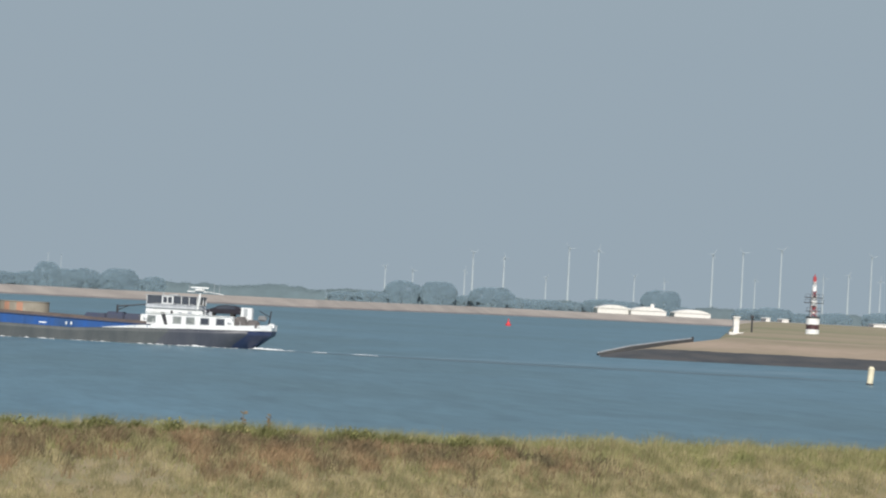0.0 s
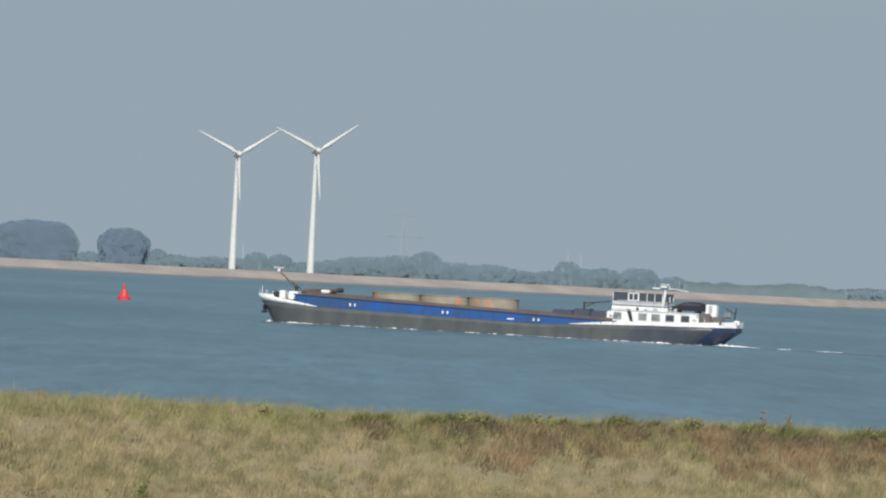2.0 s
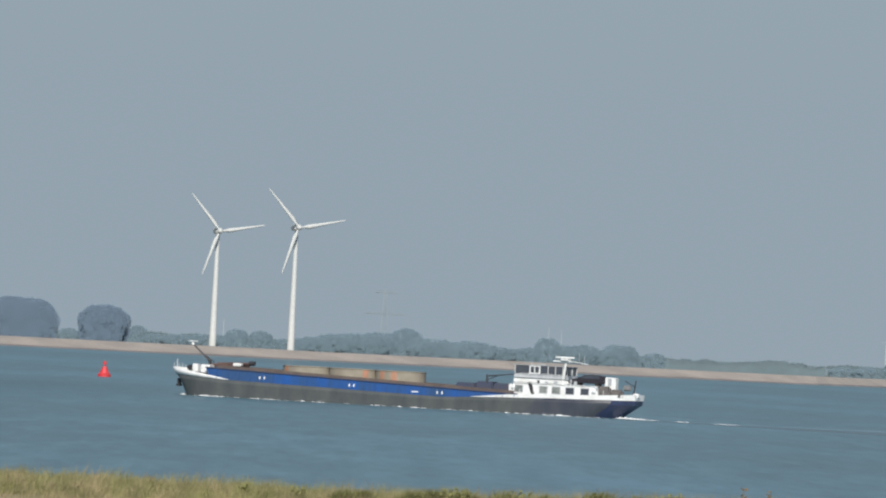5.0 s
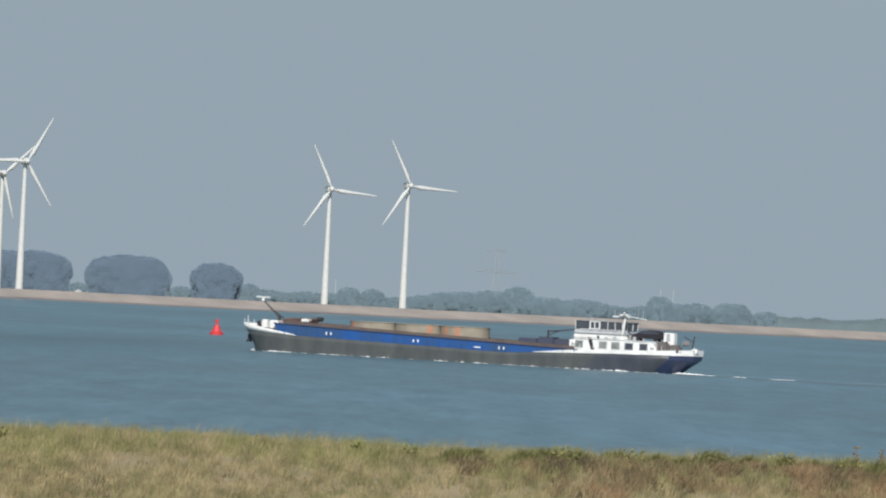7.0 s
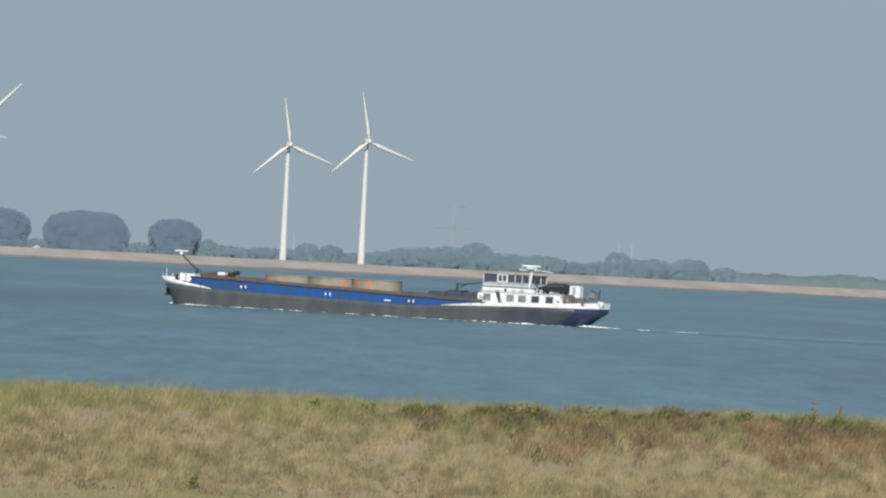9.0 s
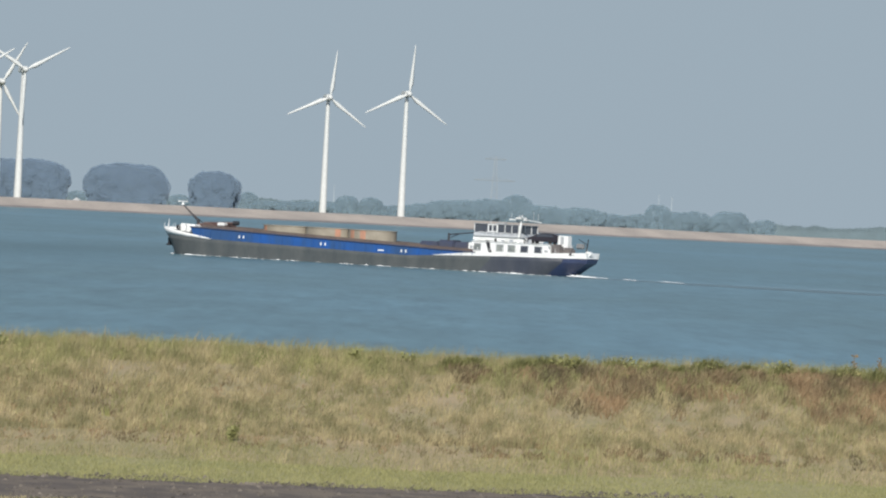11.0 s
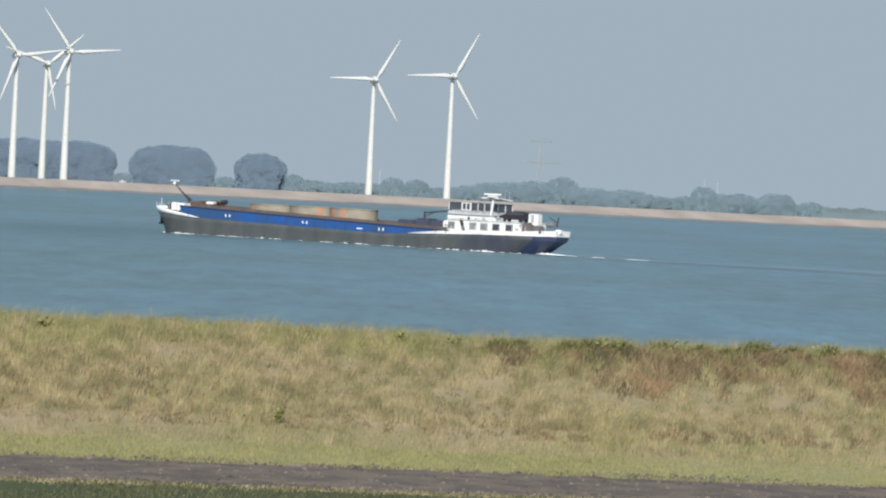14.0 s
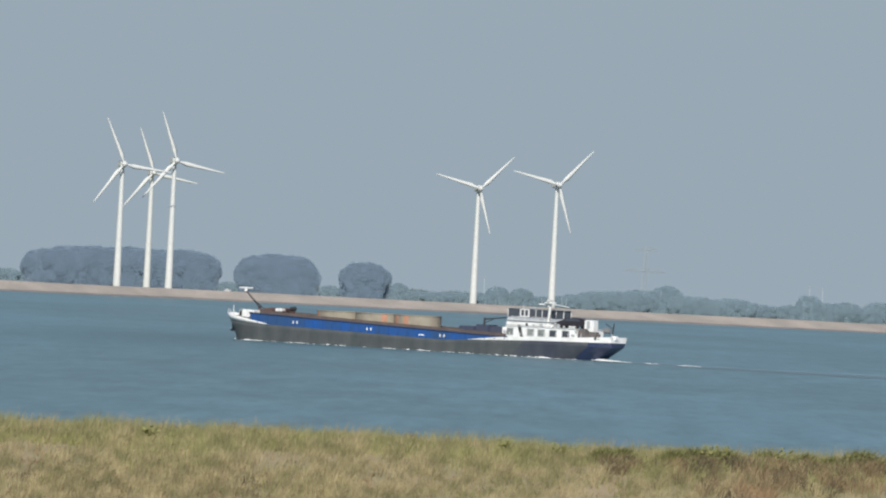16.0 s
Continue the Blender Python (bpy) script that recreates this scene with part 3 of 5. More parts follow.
def tree(place, width, height, seed, label, group, boxy=0.0, leaves=700, clear=0.0):
    """A broad tree: trunk, limbs and a crown of clumps with an uneven outline."""
    rnd = random.Random(seed)
    t = thing("tree", Matrix.Translation(place), label, "tree", group)
    bm = bmesh.new()
    rod(bm, (0, 0, -1), (0, 0, height * 0.55), width * 0.03 + 0.25, 0.2, 8)
    for _ in range(5):
        w = rnd.uniform(0, 6.28)
        rod(bm, (0, 0, height * rnd.uniform(0.2, 0.4)), (math.cos(w) * width * 0.2, math.sin(w) * width * 0.14, height * rnd.uniform(0.5, 0.66)), 0.28, 0.08, 6)
    part("trunk", bm, TRUNK, t)
    power = 2.1 + 0.6 * boxy
    half = Vector((width * 0.5, width * 0.38, (height - clear) * 0.5))
    mid = clear + half.z

    def skin(u, reach):
        """A place on the crown's uneven skin, in the direction u; below the middle the crown hangs to the ground."""
        if u.z < 0:
            k = (abs(u.x) ** power + abs(u.y) ** power + 1e-9) ** (-1 / power) * min(1.0, (1 + u.z) * 6) * (1 + 0.20 * u.z)
            q = Vector((u.x * k * half.x, u.y * k * half.y, max(u.z * 1.25, -1) * half.z))
        else:
            k = (abs(u.x) ** power + abs(u.y) ** power + abs(u.z) ** power) ** (-1 / power)
            q = Vector((u.x * k * half.x, u.y * k * half.y, u.z * k * half.z))
        q *= reach * (1 + (0.16 - 0.10 * boxy) * noise.noise(u * 1.7 + Vector((seed, 0, 0))))
        return Vector((q.x, q.y, max(q.z + mid, -0.5)))

    # boughs: rounded masses of leaves set into the skin
    boughs = []
    for _ in range(int(26 + width * 0.9)):
        u = Vector((rnd.gauss(0, 1), rnd.gauss(0, 1), rnd.gauss(0.25, 0.8))).normalized()
        u.y = -abs(u.y) if rnd.random() < 0.8 else u.y
        r = rnd.uniform(0.13, 0.24) * min(width * 0.5, height * 0.8)
        boughs.append((skin(u, rnd.uniform(0.98, 1.03)) - u * r, r))

    def spot(q):
        u = Vector((q.gauss(0, 1), q.gauss(0, 1), q.gauss(0.1, 1))).normalized()
        u.y = -abs(u.y) if q.random() < 0.8 else u.y
        if q.random() < 0.3:
            return skin(u, q.uniform(0.94, 0.98))
        c, r = q.choice(boughs)
        return c + u * r * (q.uniform(0.97, 1.03) + 0.10 * q.random() ** 3)

    leaves = min(leaves, int(6 * width * height))
    v, f = leaf_cloud(seed, leaves, 0.26 + 0.008 * height, spot, Vector((0, height * 0.2, height * 0.4)))
    for c, r, level in [(None, 0, 4)] + [(c, r, 2) for c, r in boughs]:
        core = bmesh.new()
        bmesh.ops.create_icosphere(core, subdivisions=level, radius=1.0)
        o = len(v)
        for q in core.verts:
            u = q.co.normalized()
            v.append(skin(u, 0.95) if c is None else c + u * r * (0.95 + 0.16 * noise.noise(u * 2.4 + c)))
        f += [tuple(o + q.index for q in face.verts) for face in core.faces]
        core.free()
    me = bpy.data.meshes.new("crown")
    me.from_pydata([tuple(x) for x in v], [], f)
    me.materials.append(HAZED_COPSE if boxy > 0.6 else HAZED_WOOD)
    soft_normals(me, Vector((0, height * 0.2, height * 0.4)))
    new("crown", me).parent = t
    return t


def span(az0, az1, top, dist, base, seed, label, group, boxy=0.0, leaves=700, z0=3.2):
    """A tree that reaches from one azimuth to another, with its top at an elevation."""
    k = dist / REACH
    return tree(at((az0 + az1) / 2, dist, z0), (az1 - az0) * k * (1.0 if boxy > 0.6 else 1.9 if 0 <= az0 < 400 else 1.3), EYE_Z + top * k - z0, seed, label, group, boxy, leaves)


COPSE = "broad dense haze-blue tree in a clipped-looking copse behind the dyke"
rnd = random.Random(11)
# long copse behind the three turbines, and two rounder ones
COPSES = [(-890, 110, 43), (-852, 110, 49), (-815, 110, 50), (-775, 115, 51), (-735, 110, 52), (-690, 110, 53), (-655, 105, 53), (-634, 102, 49),
          (-512, 106, 48), (-495, 120, 53), (-478, 120, 53), (-460, 104, 47), (-340, 78, 44), (-331, 84, 47), (-322, 78, 43)]
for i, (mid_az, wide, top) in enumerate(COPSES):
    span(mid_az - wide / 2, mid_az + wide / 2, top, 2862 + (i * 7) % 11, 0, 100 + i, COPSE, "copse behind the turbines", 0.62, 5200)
WOOD = "haze-blue broadleaf tree in the hazy wood behind the dyke"
LINE = [(-985, -945, 4), (-1060, -980, 8), (-585, -560, 0), (-410, -378, 2), (-284, -256, 12), (-262, -215, 0), (-225, -170, 1), (-185, -130, 3), (-140, -105, 3),
        (-112, -78, 16), (-72, -36, 15), (-40, 0, 2), (-5, 40, 5), (30, 75, 10), (60, 110, 17), (95, 150, 20), (135, 180, 23), (188, 222, 32), (225, 275, 17), (260, 310, 12),
        (295, 345, 15), (330, 380, 8), (370, 410, 6), (400, 440, 9), (434, 477, 28), (468, 512, 17), (490, 545, 19), (530, 575, 8), (552, 612, 22), (590, 625, 6), (626, 662, 11)]
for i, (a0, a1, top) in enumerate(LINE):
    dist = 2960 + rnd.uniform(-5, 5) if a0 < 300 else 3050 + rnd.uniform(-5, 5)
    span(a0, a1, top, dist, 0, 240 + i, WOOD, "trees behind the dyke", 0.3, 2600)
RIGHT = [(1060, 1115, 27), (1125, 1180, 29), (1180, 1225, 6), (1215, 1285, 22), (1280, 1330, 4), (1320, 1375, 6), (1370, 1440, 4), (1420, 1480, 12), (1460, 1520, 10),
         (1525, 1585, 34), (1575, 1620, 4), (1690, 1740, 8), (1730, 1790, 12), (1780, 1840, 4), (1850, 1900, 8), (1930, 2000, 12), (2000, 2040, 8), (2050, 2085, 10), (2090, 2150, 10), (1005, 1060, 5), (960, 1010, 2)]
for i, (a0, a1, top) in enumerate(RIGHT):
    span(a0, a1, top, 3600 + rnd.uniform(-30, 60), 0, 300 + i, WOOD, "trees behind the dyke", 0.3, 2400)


def far_wood():
    """Low uneven hedge of bushes all along the dyke: a lumpy body with loose leaf clumps on it."""
    verts, faces, rows = [], [], []
    for az in range(-1500, 2400, 4):
        d = (3120 if 300 < az < 950 else 3030) if az < 950 else 3720
        top = 2 + 6 * noise.noise((az * 0.013, 0.3, 0)) + 3 * noise.noise((az * 0.05, 1.3, 0)) + 1.5 * noise.noise((az * 0.17, 4.0, 0)) + (3 if az > 560 else 0)
        if -600 < az < -270:
            top -= 6
        k = d / REACH
        h = max(EYE_Z + top * k - 3, 1.5)
        row = []
        for dy, f in ((-7, 0), (-6, 0.55), (-3, 0.9), (1, 1.0), (7, 0.8)):
            row.append(len(verts))
            verts.append(at(az, d, 2.7 + f * h) + Vector((0, dy, 0)))
        if rows and abs(verts[rows[-1][0]].y - verts[row[0]].y) < 60:
            faces += [(rows[-1][q], row[q], row[q + 1], rows[-1][q + 1]) for q in range(4)]
        rows.append(row)
        c = at(az, d, 3)

        def spot(q):
            f = q.uniform(0.1, 1.0)
            return c + Vector((q.gauss(0, 1.2), -6.4 * (1 - f * f) ** 0.5, f * h * q.uniform(0.95, 1.05)))
        v, f = leaf_cloud(az, 26, 0.45, spot, c + Vector((0, 9, -3)))
        o = len(verts)
        verts += v
        faces += [tuple(n + o for n in face) for face in f]
    hedge = from_arrays("far_hedge", verts, faces, HAZED_HEDGE, "long low haze-blue hedge of bushes behind the dyke", "hedge", "stuff")
    soft_normals(hedge.data, Vector((0, 4200, -400)))
    return hedge


far_wood()


# ---- navigation buoys ----
def red_buoy(place, s, label):
    t = thing("buoy", Matrix.Translation(place), label, "buoy")
    bm = bmesh.new()
    rod(bm, (0, 0, -0.6), (0, 0, 0.55), 1.45 * s, 1.45 * s, 20)
    rod(bm, (0, 0, 0.55), (0, 0, 0.8), 1.45 * s, 1.05 * s, 20)
    part("float_ring", bm, BUOY_RED, t)
    bm = bmesh.new()
    rod(bm, (0, 0, 0.8), (0, 0, 2.3 * s), 1.05 * s, 0.42 * s, 16)
    part("cone", bm, BUOY_RED, t)
    bm = bmesh.new()
    rod(bm, (0, 0, 2.25 * s), (0, 0, 2.65 * s), 0.12, 0.12)
    rod(bm, (0, 0, 2.65 * s), (0, 0, 3.4 * s), 0.4 * s, 0.36 * s, 12)
    part("topmark", bm, BUOY_RED, t)
    bm = bmesh.new()
    rod(bm, (0, 0, 3.4 * s), (0, 0, 3.6 * s), 0.12, 0.1)
    part("lantern", bm, GLASS_PALE, t)


red_buoy(at(-326, 1106), 1.0, "red conical lateral buoy floating in the channel")
red_buoy(at(1281, 2000), 0.8, "small red buoy floating far off in the channel")

yb = thing("marker_buoy", Matrix.Translation(at(1944, 756)) @ pose(0, 0, 0, 0, 5, 0), "pale yellow cylindrical marker buoy floating upright", "buoy")
bm = bmesh.new()
rod(bm, (0, 0, -0.6), (0, 0, 2.55), 0.5, 0.5, 16)
part("float_body", bm, BUOY_YELLOW, yb)
bm = bmesh.new()
rod(bm, (0, 0, 2.55), (0, 0, 2.8), 0.5, 0.3, 16)
part("cap", bm, BUOY_YELLOW, yb)
bm = bmesh.new()
rod(bm, (0, 0, -0.2), (0, 0, 0.22), 0.56, 0.56, 16)
part("base_ring", bm, STEEL_DARK, yb)

# ---- headland with beacon ----
def head_line(dist, left, z, wob=0.15):
    """A line across the headland, from its left edge to beyond the view."""
    out = []
    for i in range(61):
        f = i / 60
        az = left + (2700 - left) * f ** 1.4
        rise = min(1, 0.25 + f * 6)
        out.append(at(az, dist + 2 * noise.noise((az * 0.02, dist, 0)), z * rise + wob * noise.noise((az * 0.03, dist * 0.1, 2))))
    return out


strip("headland_stone", [head_line(966, 1452, -0.7, 0), head_line(969, 1448, 0.05, 0.05), head_line(977, 1452, 1.0), head_line(986, 1470, 2.0)], STONE_WET,
      "dark wet stone foot of the headland", category="revetment")
strip("headland", [head_line(986, 1470, 2.0), head_line(1010, 1520, 3.0), head_line(1045, 1600, 4.2), head_line(1085, 1615, 4.45)], DRY_LAND,
      "dry tan grass slope of the headland", category="headland")
strip("headland_top", [head_line(1085, 1615, 4.45), head_line(1110, 1622, 4.5), head_line(1500, 1660, 4.6), head_line(2200, 1680, 4.6), head_line(3440, 1690, 4.6)], HEAD_GRASS,
      "flat olive-green grass top of the headland", category="headland")
pier = thing("breakwater", Matrix.Identity(4), "low dark breakwater wall with a pale top", "breakwater")
for (a0, e0, d0), (a1, e1, d1) in (((1446, -86, 998), (1500, -72, 1010)), ((1500, -72, 1010), (1560, -61, 1030)), ((1560, -61, 1030), (1616, -52, 1050))):
    p0, p1 = at(a0, d0, EYE_Z + e0 * d0 / REACH), at(a1, d1, EYE_Z + e1 * d1 / REACH)
    bm = bmesh.new()
    for p, q in ((p0, p1),):
        vs = [bm.verts.new(v) for v in (p, q, q + Vector((0, 1.2, 0)), p + Vector((0, 1.2, 0)), Vector((p.x, p.y - 1.5, -0.5)), Vector((q.x, q.y - 1.5, -0.5)),
                                        Vector((q.x, q.y + 3, -0.5)), Vector((p.x, p.y + 3, -0.5)))]
        for f in ((0, 1, 2, 3), (0, 4, 5, 1), (1, 5, 6, 2), (2, 6, 7, 3), (3, 7, 4, 0)):
            bm.faces.new([vs[i] for i in f])
    part("wall_section", bm, STONE_WET, pier)
    bm = bmesh.new()
    rod(bm, p0 + Vector((0, 0.5, 0.12)), p1 + Vector((0, 0.5, 0.12)), 0.16, 0.16, 6)
    part("coping", bm, STEEL_GALV, pier)
bm = bmesh.new()
p = at(1616, 1050, 4)
box(bm, p.x - 0.25, p.x + 0.25, p.y - 0.3, p.y + 0.3, 2.0, 4.4, 0.04)
part("end_post", bm, STEEL_DARK, pier)
strip("groyne", [[at(2090, 905, -0.3), at(2140, 900, 0.2), at(2300, 890, 0.3)], [at(2090, 915, 0.1), at(2140, 915, 0.7), at(2300, 915, 1.0)], [at(2092, 940, -0.3), at(2140, 960, 0.2), at(2300, 960, 0.3)]],
      STONE_WET, "low dark stone groyne at the water", category="groyne")

BD = 1512
bz = 4.7
kx = BD / REACH
beacon = thing("beacon_tower", Matrix.Translation(at(1834, BD, bz - 0.3)), "red and white banded lattice beacon tower on the headland", "beacon")
TOP = 106 * kx
for z0, z1, r, mat, nm in ((0, 1.6, 2.1, WHITE, "base_drum"), (1.6, 3.1, 2.0, BAND_DARK, "base_band"), (3.1, 5.0, 2.1, WHITE, "base_drum"), (5.0, 5.5, 2.2, STEEL_DARK, "base_deck")):
    bm = bmesh.new()
    rod(bm, (0, 0, z0), (0, 0, z1), r, r, 16)
    part(nm, bm, mat, beacon)
for sx in (-1, 1):
    for sy in (-1, 1):
        bm = bmesh.new()
        rod(bm, (sx * 1.0, sy * 1.0, 5.4), (sx * 0.4, sy * 0.4, TOP * 0.9), 0.15, 0.1, 6)
        part("leg", bm, STEEL_GALV, beacon)
for i in range(7):
    z0, z1 = 5.5 + i * 1.55, 5.5 + (i + 1) * 1.55
    w = 1.0 - i * 0.08
    for sy in (-1, 1):
        for sx in (-1, 1):
            bm = bmesh.new()
            rod(bm, (-sx * w, sy * w, z0), (sx * w, sy * w, z1), 0.08, 0.08, 5)
            part("brace", bm, BEACON_RED if i in (0, 1, 4) else WHITE, beacon)
for z, h, r, mat in ((TOP * 0.36, 0.9, 0.75, WHITE), (TOP * 0.44, 1.0, 0.7, BAND_DARK), (TOP * 0.53, 0.9, 0.7, WHITE), (TOP * 0.62, 0.8, 0.6, BAND_DARK), (TOP * 0.74, 1.5, 0.75, WHITE)):
    bm = bmesh.new()
    rod(bm, (0, 0, z), (0, 0, z + h), r, r, 12)
    part("mast_band", bm, mat, beacon)
for z, w in ((TOP * 0.40, 2.2), (TOP * 0.54, 2.9), (TOP * 0.63, 2.7)):
    bm = bmesh.new()
    box(bm, -w, w, -0.9, 0.9, z - 0.12, z + 0.12, 0.04)
    for x in (-w, -w / 2, 0, w / 2, w):
        rod(bm, (x, -0.85, z), (x, -0.85, z + 1.0), 0.05)
    rod(bm, (-w, -0.85, z + 1.0), (w, -0.85, z + 1.0), 0.05)
    part("platform", bm, STEEL_DARK, beacon)
bm = bmesh.new()
rod(bm, (0, 0, TOP * 0.89), (0, 0, TOP * 0.99), 0.62, 0.5, 12)
rod(bm, (0, 0, TOP * 0.99), (0, 0, TOP * 1.03), 0.2, 0.1, 8)
part("top_drum", bm, BEACON_RED, beacon)

hut = thing("radar_hut", Matrix.Translation(at(1694, 1330, 4.6)), "small white square hut on the headland", "hut")
bm = bmesh.new()
box(bm, -0.75, 0.75, -0.75, 0.75, -0.5, 3.9, 0.05)
part("wall", bm, SHED_WHITE, hut)
bm = bmesh.new()
box(bm, -1.0, 1.0, -1.0, 1.0, 3.9, 4.3, 0.08)
part("roof", bm, SHED_WHITE, hut)
bm = bmesh.new()
box(bm, -2.0, 2.0, -1.6, 1.6, -0.6, 0.12, 0.05)
part("plinth", bm, SHED_WHITE, hut)
mast = thing("signal_mast", Matrix.Translation(at(1723, 1420, 4.6)), "thin dark signal mast on the headland", "mast")
bm = bmesh.new()
rod(bm, (0, 0, -0.5), (0, 0, 4.6), 0.28, 0.22)
part("pole", bm, STEEL_DARK, mast)
bm = bmesh.new()
box(bm, -0.5, 0.5, -0.3, 0.3, 3.9, 4.8, 0.05)
part("signal_box", bm, STEEL_DARK, mast)


def shed(az0, az1, dist, eave, ridge, dome, label):
    k = dist / REACH
    w, z0 = (az1 - az0) * k, 4.6
    t = thing("shed", Matrix.Translation(at((az0 + az1) / 2, dist, z0)), label, "shed", "white sheds behind the dyke")
    bm = bmesh.new()
    box(bm, -w / 2, w / 2, 0, 18, -1.5, eave)
    part("wall", bm, SHED_WHITE, t)
    bm = bmesh.new()
    n = 10
    prof = [(-w / 2 - 0.4 + (w + 0.8) * i / n, eave + (ridge - eave) * math.sin(math.pi * i / n) ** 0.8) for i in range(n + 1)]
    a = [bm.verts.new((x, -0.5, z)) for x, z in prof]
    b = [bm.verts.new((x, 18.5, z)) for x, z in prof]
    for i in range(n):
        bm.faces.new((a[i], a[i + 1], b[i + 1], b[i]))
    bm.faces.new(a)
    bm.faces.new(b)
    part("roof", bm, SHED_WHITE, t)
    if dome:
        bm = bmesh.new()
        rod(bm, (w * 0.12, 4, ridge - 0.6), (w * 0.12, 4, ridge + 2.2), 1.6, 1.1, 12)
        part("roof_vent", bm, SHED_WHITE, t)


shed(1441, 1500, 3470, 3.6, 6.2, False, "white sheet-metal shed with an arched roof behind the dyke")
shed(1502, 1566, 3460, 3.2, 6.0, True, "white sheet-metal shed with a round roof vent")
shed(1581, 1647, 3470, 3.0, 5.6, False, "white sheet-metal shed with an arched roof behind the dyke")
shed(1946, 1992, 3455, 2.0, 2.5, False, "long low white greenhouse behind the headland")
shed(2049, 2113, 3455, 1.8, 2.2, False, "long low white greenhouse behind the headland")
shed(1748, 1756, 3452, 2.2, 3.0, False, "small white shed far behind the headland")
shed(1778, 1790, 3452, 2.0, 2.6, False, "small white shed far behind the headland")

post = thing("marker_hut", Matrix.Translation(at(-574, 2585, 4.7)), "small pale grey concrete hut on the far dyke", "hut")
bm = bmesh.new()
box(bm, -1.6, 1.6, 0, 3, -0.6, 0.9, 0.1)
part("wall", bm, STEEL_GALV, post)
bm = bmesh.new()
box(bm, -0.9, 0.7, 0.3, 2.6, 0.9, 1.5, 0.2)
part("roof", bm, STEEL_GALV, post)

# lattice power pylon, far off
pyl = thing("power_pylon", Matrix.Translation(at(163, 4700, 3)), "faint grey lattice power pylon far behind the wood", "pylon")
bm = bmesh.new()
PH = 58.0
for sx in (-1, 1):
    for sy in (-1, 1):
        rod(bm, (sx * 4, sy * 4, 0), (sx * 0.8, sy * 0.8, PH), 0.26, 0.2, 4)
part("frame", bm, PYLON_STEEL, pyl)
bm = bmesh.new()
for i in range(9):
    z0, z1 = PH * i / 9, PH * (i + 1) / 9
    w0, w1 = 4 - 3.2 * i / 9, 4 - 3.2 * (i + 1) / 9
    rod(bm, (-w0, -w0, z0), (w1, -w1, z1), 0.1, 0.1, 4)
    rod(bm, (w0, -w0, z0), (-w1, -w1, z1), 0.1, 0.1, 4)
part("bracing", bm, PYLON_STEEL, pyl)
for z, w in ((PH * 0.62, 19), (PH * 0.96, 10)):
    bm = bmesh.new()
    rod(bm, (-w, 0, z), (w, 0, z), 0.28, 0.28, 4)
    rod(bm, (-w, 0, z), (0, 0, z + 3), 0.12, 0.12, 4)
    rod(bm, (w, 0, z), (0, 0, z + 3), 0.12, 0.12, 4)
    part("cross_arm", bm, PYLON_STEEL, pyl)


# ---- the barge: x forward, y to port, z up from the waterline ----
barge = thing("inland_barge", pose(40, 830, 0, 0, 0, 162), "long blue and grey inland barge with a white wheelhouse, under way", "barge")
XW, XD = (-36.6, 39.9), (-40.5, 42.4)


def hull_at(s, z, side, inset=0.0):
    """A place on the hull's skin: s from stern (0) to bow (1), at a height."""
    lev = min(max((z + 0.7) / 4.3, 0.0), 1.15)
    aft = XW[0] + (XD[0] - XW[0]) * min(lev / 0.72, 1.0) ** 1.2
    fore = XW[1] + (XD[1] - XW[1]) * lev ** 1.3
    x = aft + (fore - aft) * s
    half = 4.75
    if s > 0.87:
        full = 0.42 + 0.12 * lev
        half *= max(1 - ((s - 0.87) / 0.13) ** 2.4, 0.0) ** full
    if s < 0.12:
        f = (0.12 - s) / 0.12
        half *= 1 - (0.85 - 0.30 * lev) * f ** 2.6
    return Vector((x, side * max(half - inset, 0.02), z))


def hull_strip(bm, s0, s1, low, high, n=48, thick=0.14, levels=1, cap=True, proud=0.0):
    """Plating on both sides between two height curves of s, with thickness, closed round the ends of the hull."""
    for side in (-1, 1):
        rows = []
        for i in range(n + 1):
            s = s0 + (s1 - s0) * i / n
            a, b = low(s), high(s)
            zs = [a + (b - a) * k / levels for k in range(levels + 1)]
            rows.append([bm.verts.new(hull_at(s, z, side, -proud)) for z in zs] + [bm.verts.new(hull_at(s, z, side, thick)) for z in reversed(zs)])
        m = len(rows[0])
        for r0, r1 in zip(rows, rows[1:]):
            for k in range(m):
                bm.faces.new((r0[k], r0[(k + 1) % m], r1[(k + 1) % m], r1[k]))
        if cap:
            bm.faces.new(rows[0])
            bm.faces.new(rows[-1])
    return bm


def hull_deck(bm, s0, s1, height, n=40, inset=0.1):
    last = None
    for i in range(n + 1):
        s = s0 + (s1 - s0) * i / n
        pair = [bm.verts.new(hull_at(s, height(s), side, inset)) for side in (-1, 1)]
        if last:
            bm.faces.new((last[0], pair[0], pair[1], last[1]))
        last = pair
    return bm


def s_of(x):
    return (x - XD[0]) / (XD[1] - XD[0])


def grey_top(s):
    x = XD[0] + (XD[1] - XD[0]) * s
    if x > 32:
        return 2.92 + (x - 32) / 10.5 * 0.55
    if x < -7.7:
        return 2.05 + 0.30 * min(1, (-7.7 - x) / 5.3) + 0.42 * min(1, max(0, (-13 - x) / 14)) + 0.28 * max(0, (-24 - x) / 16.5) ** 1.5
    return 2.05 + 0.0215 * (x + 7.7)


def blue_top(s):
    x = XD[0] + (XD[1] - XD[0]) * s
    return 3.62 + 0.030 * (x + 7.7)


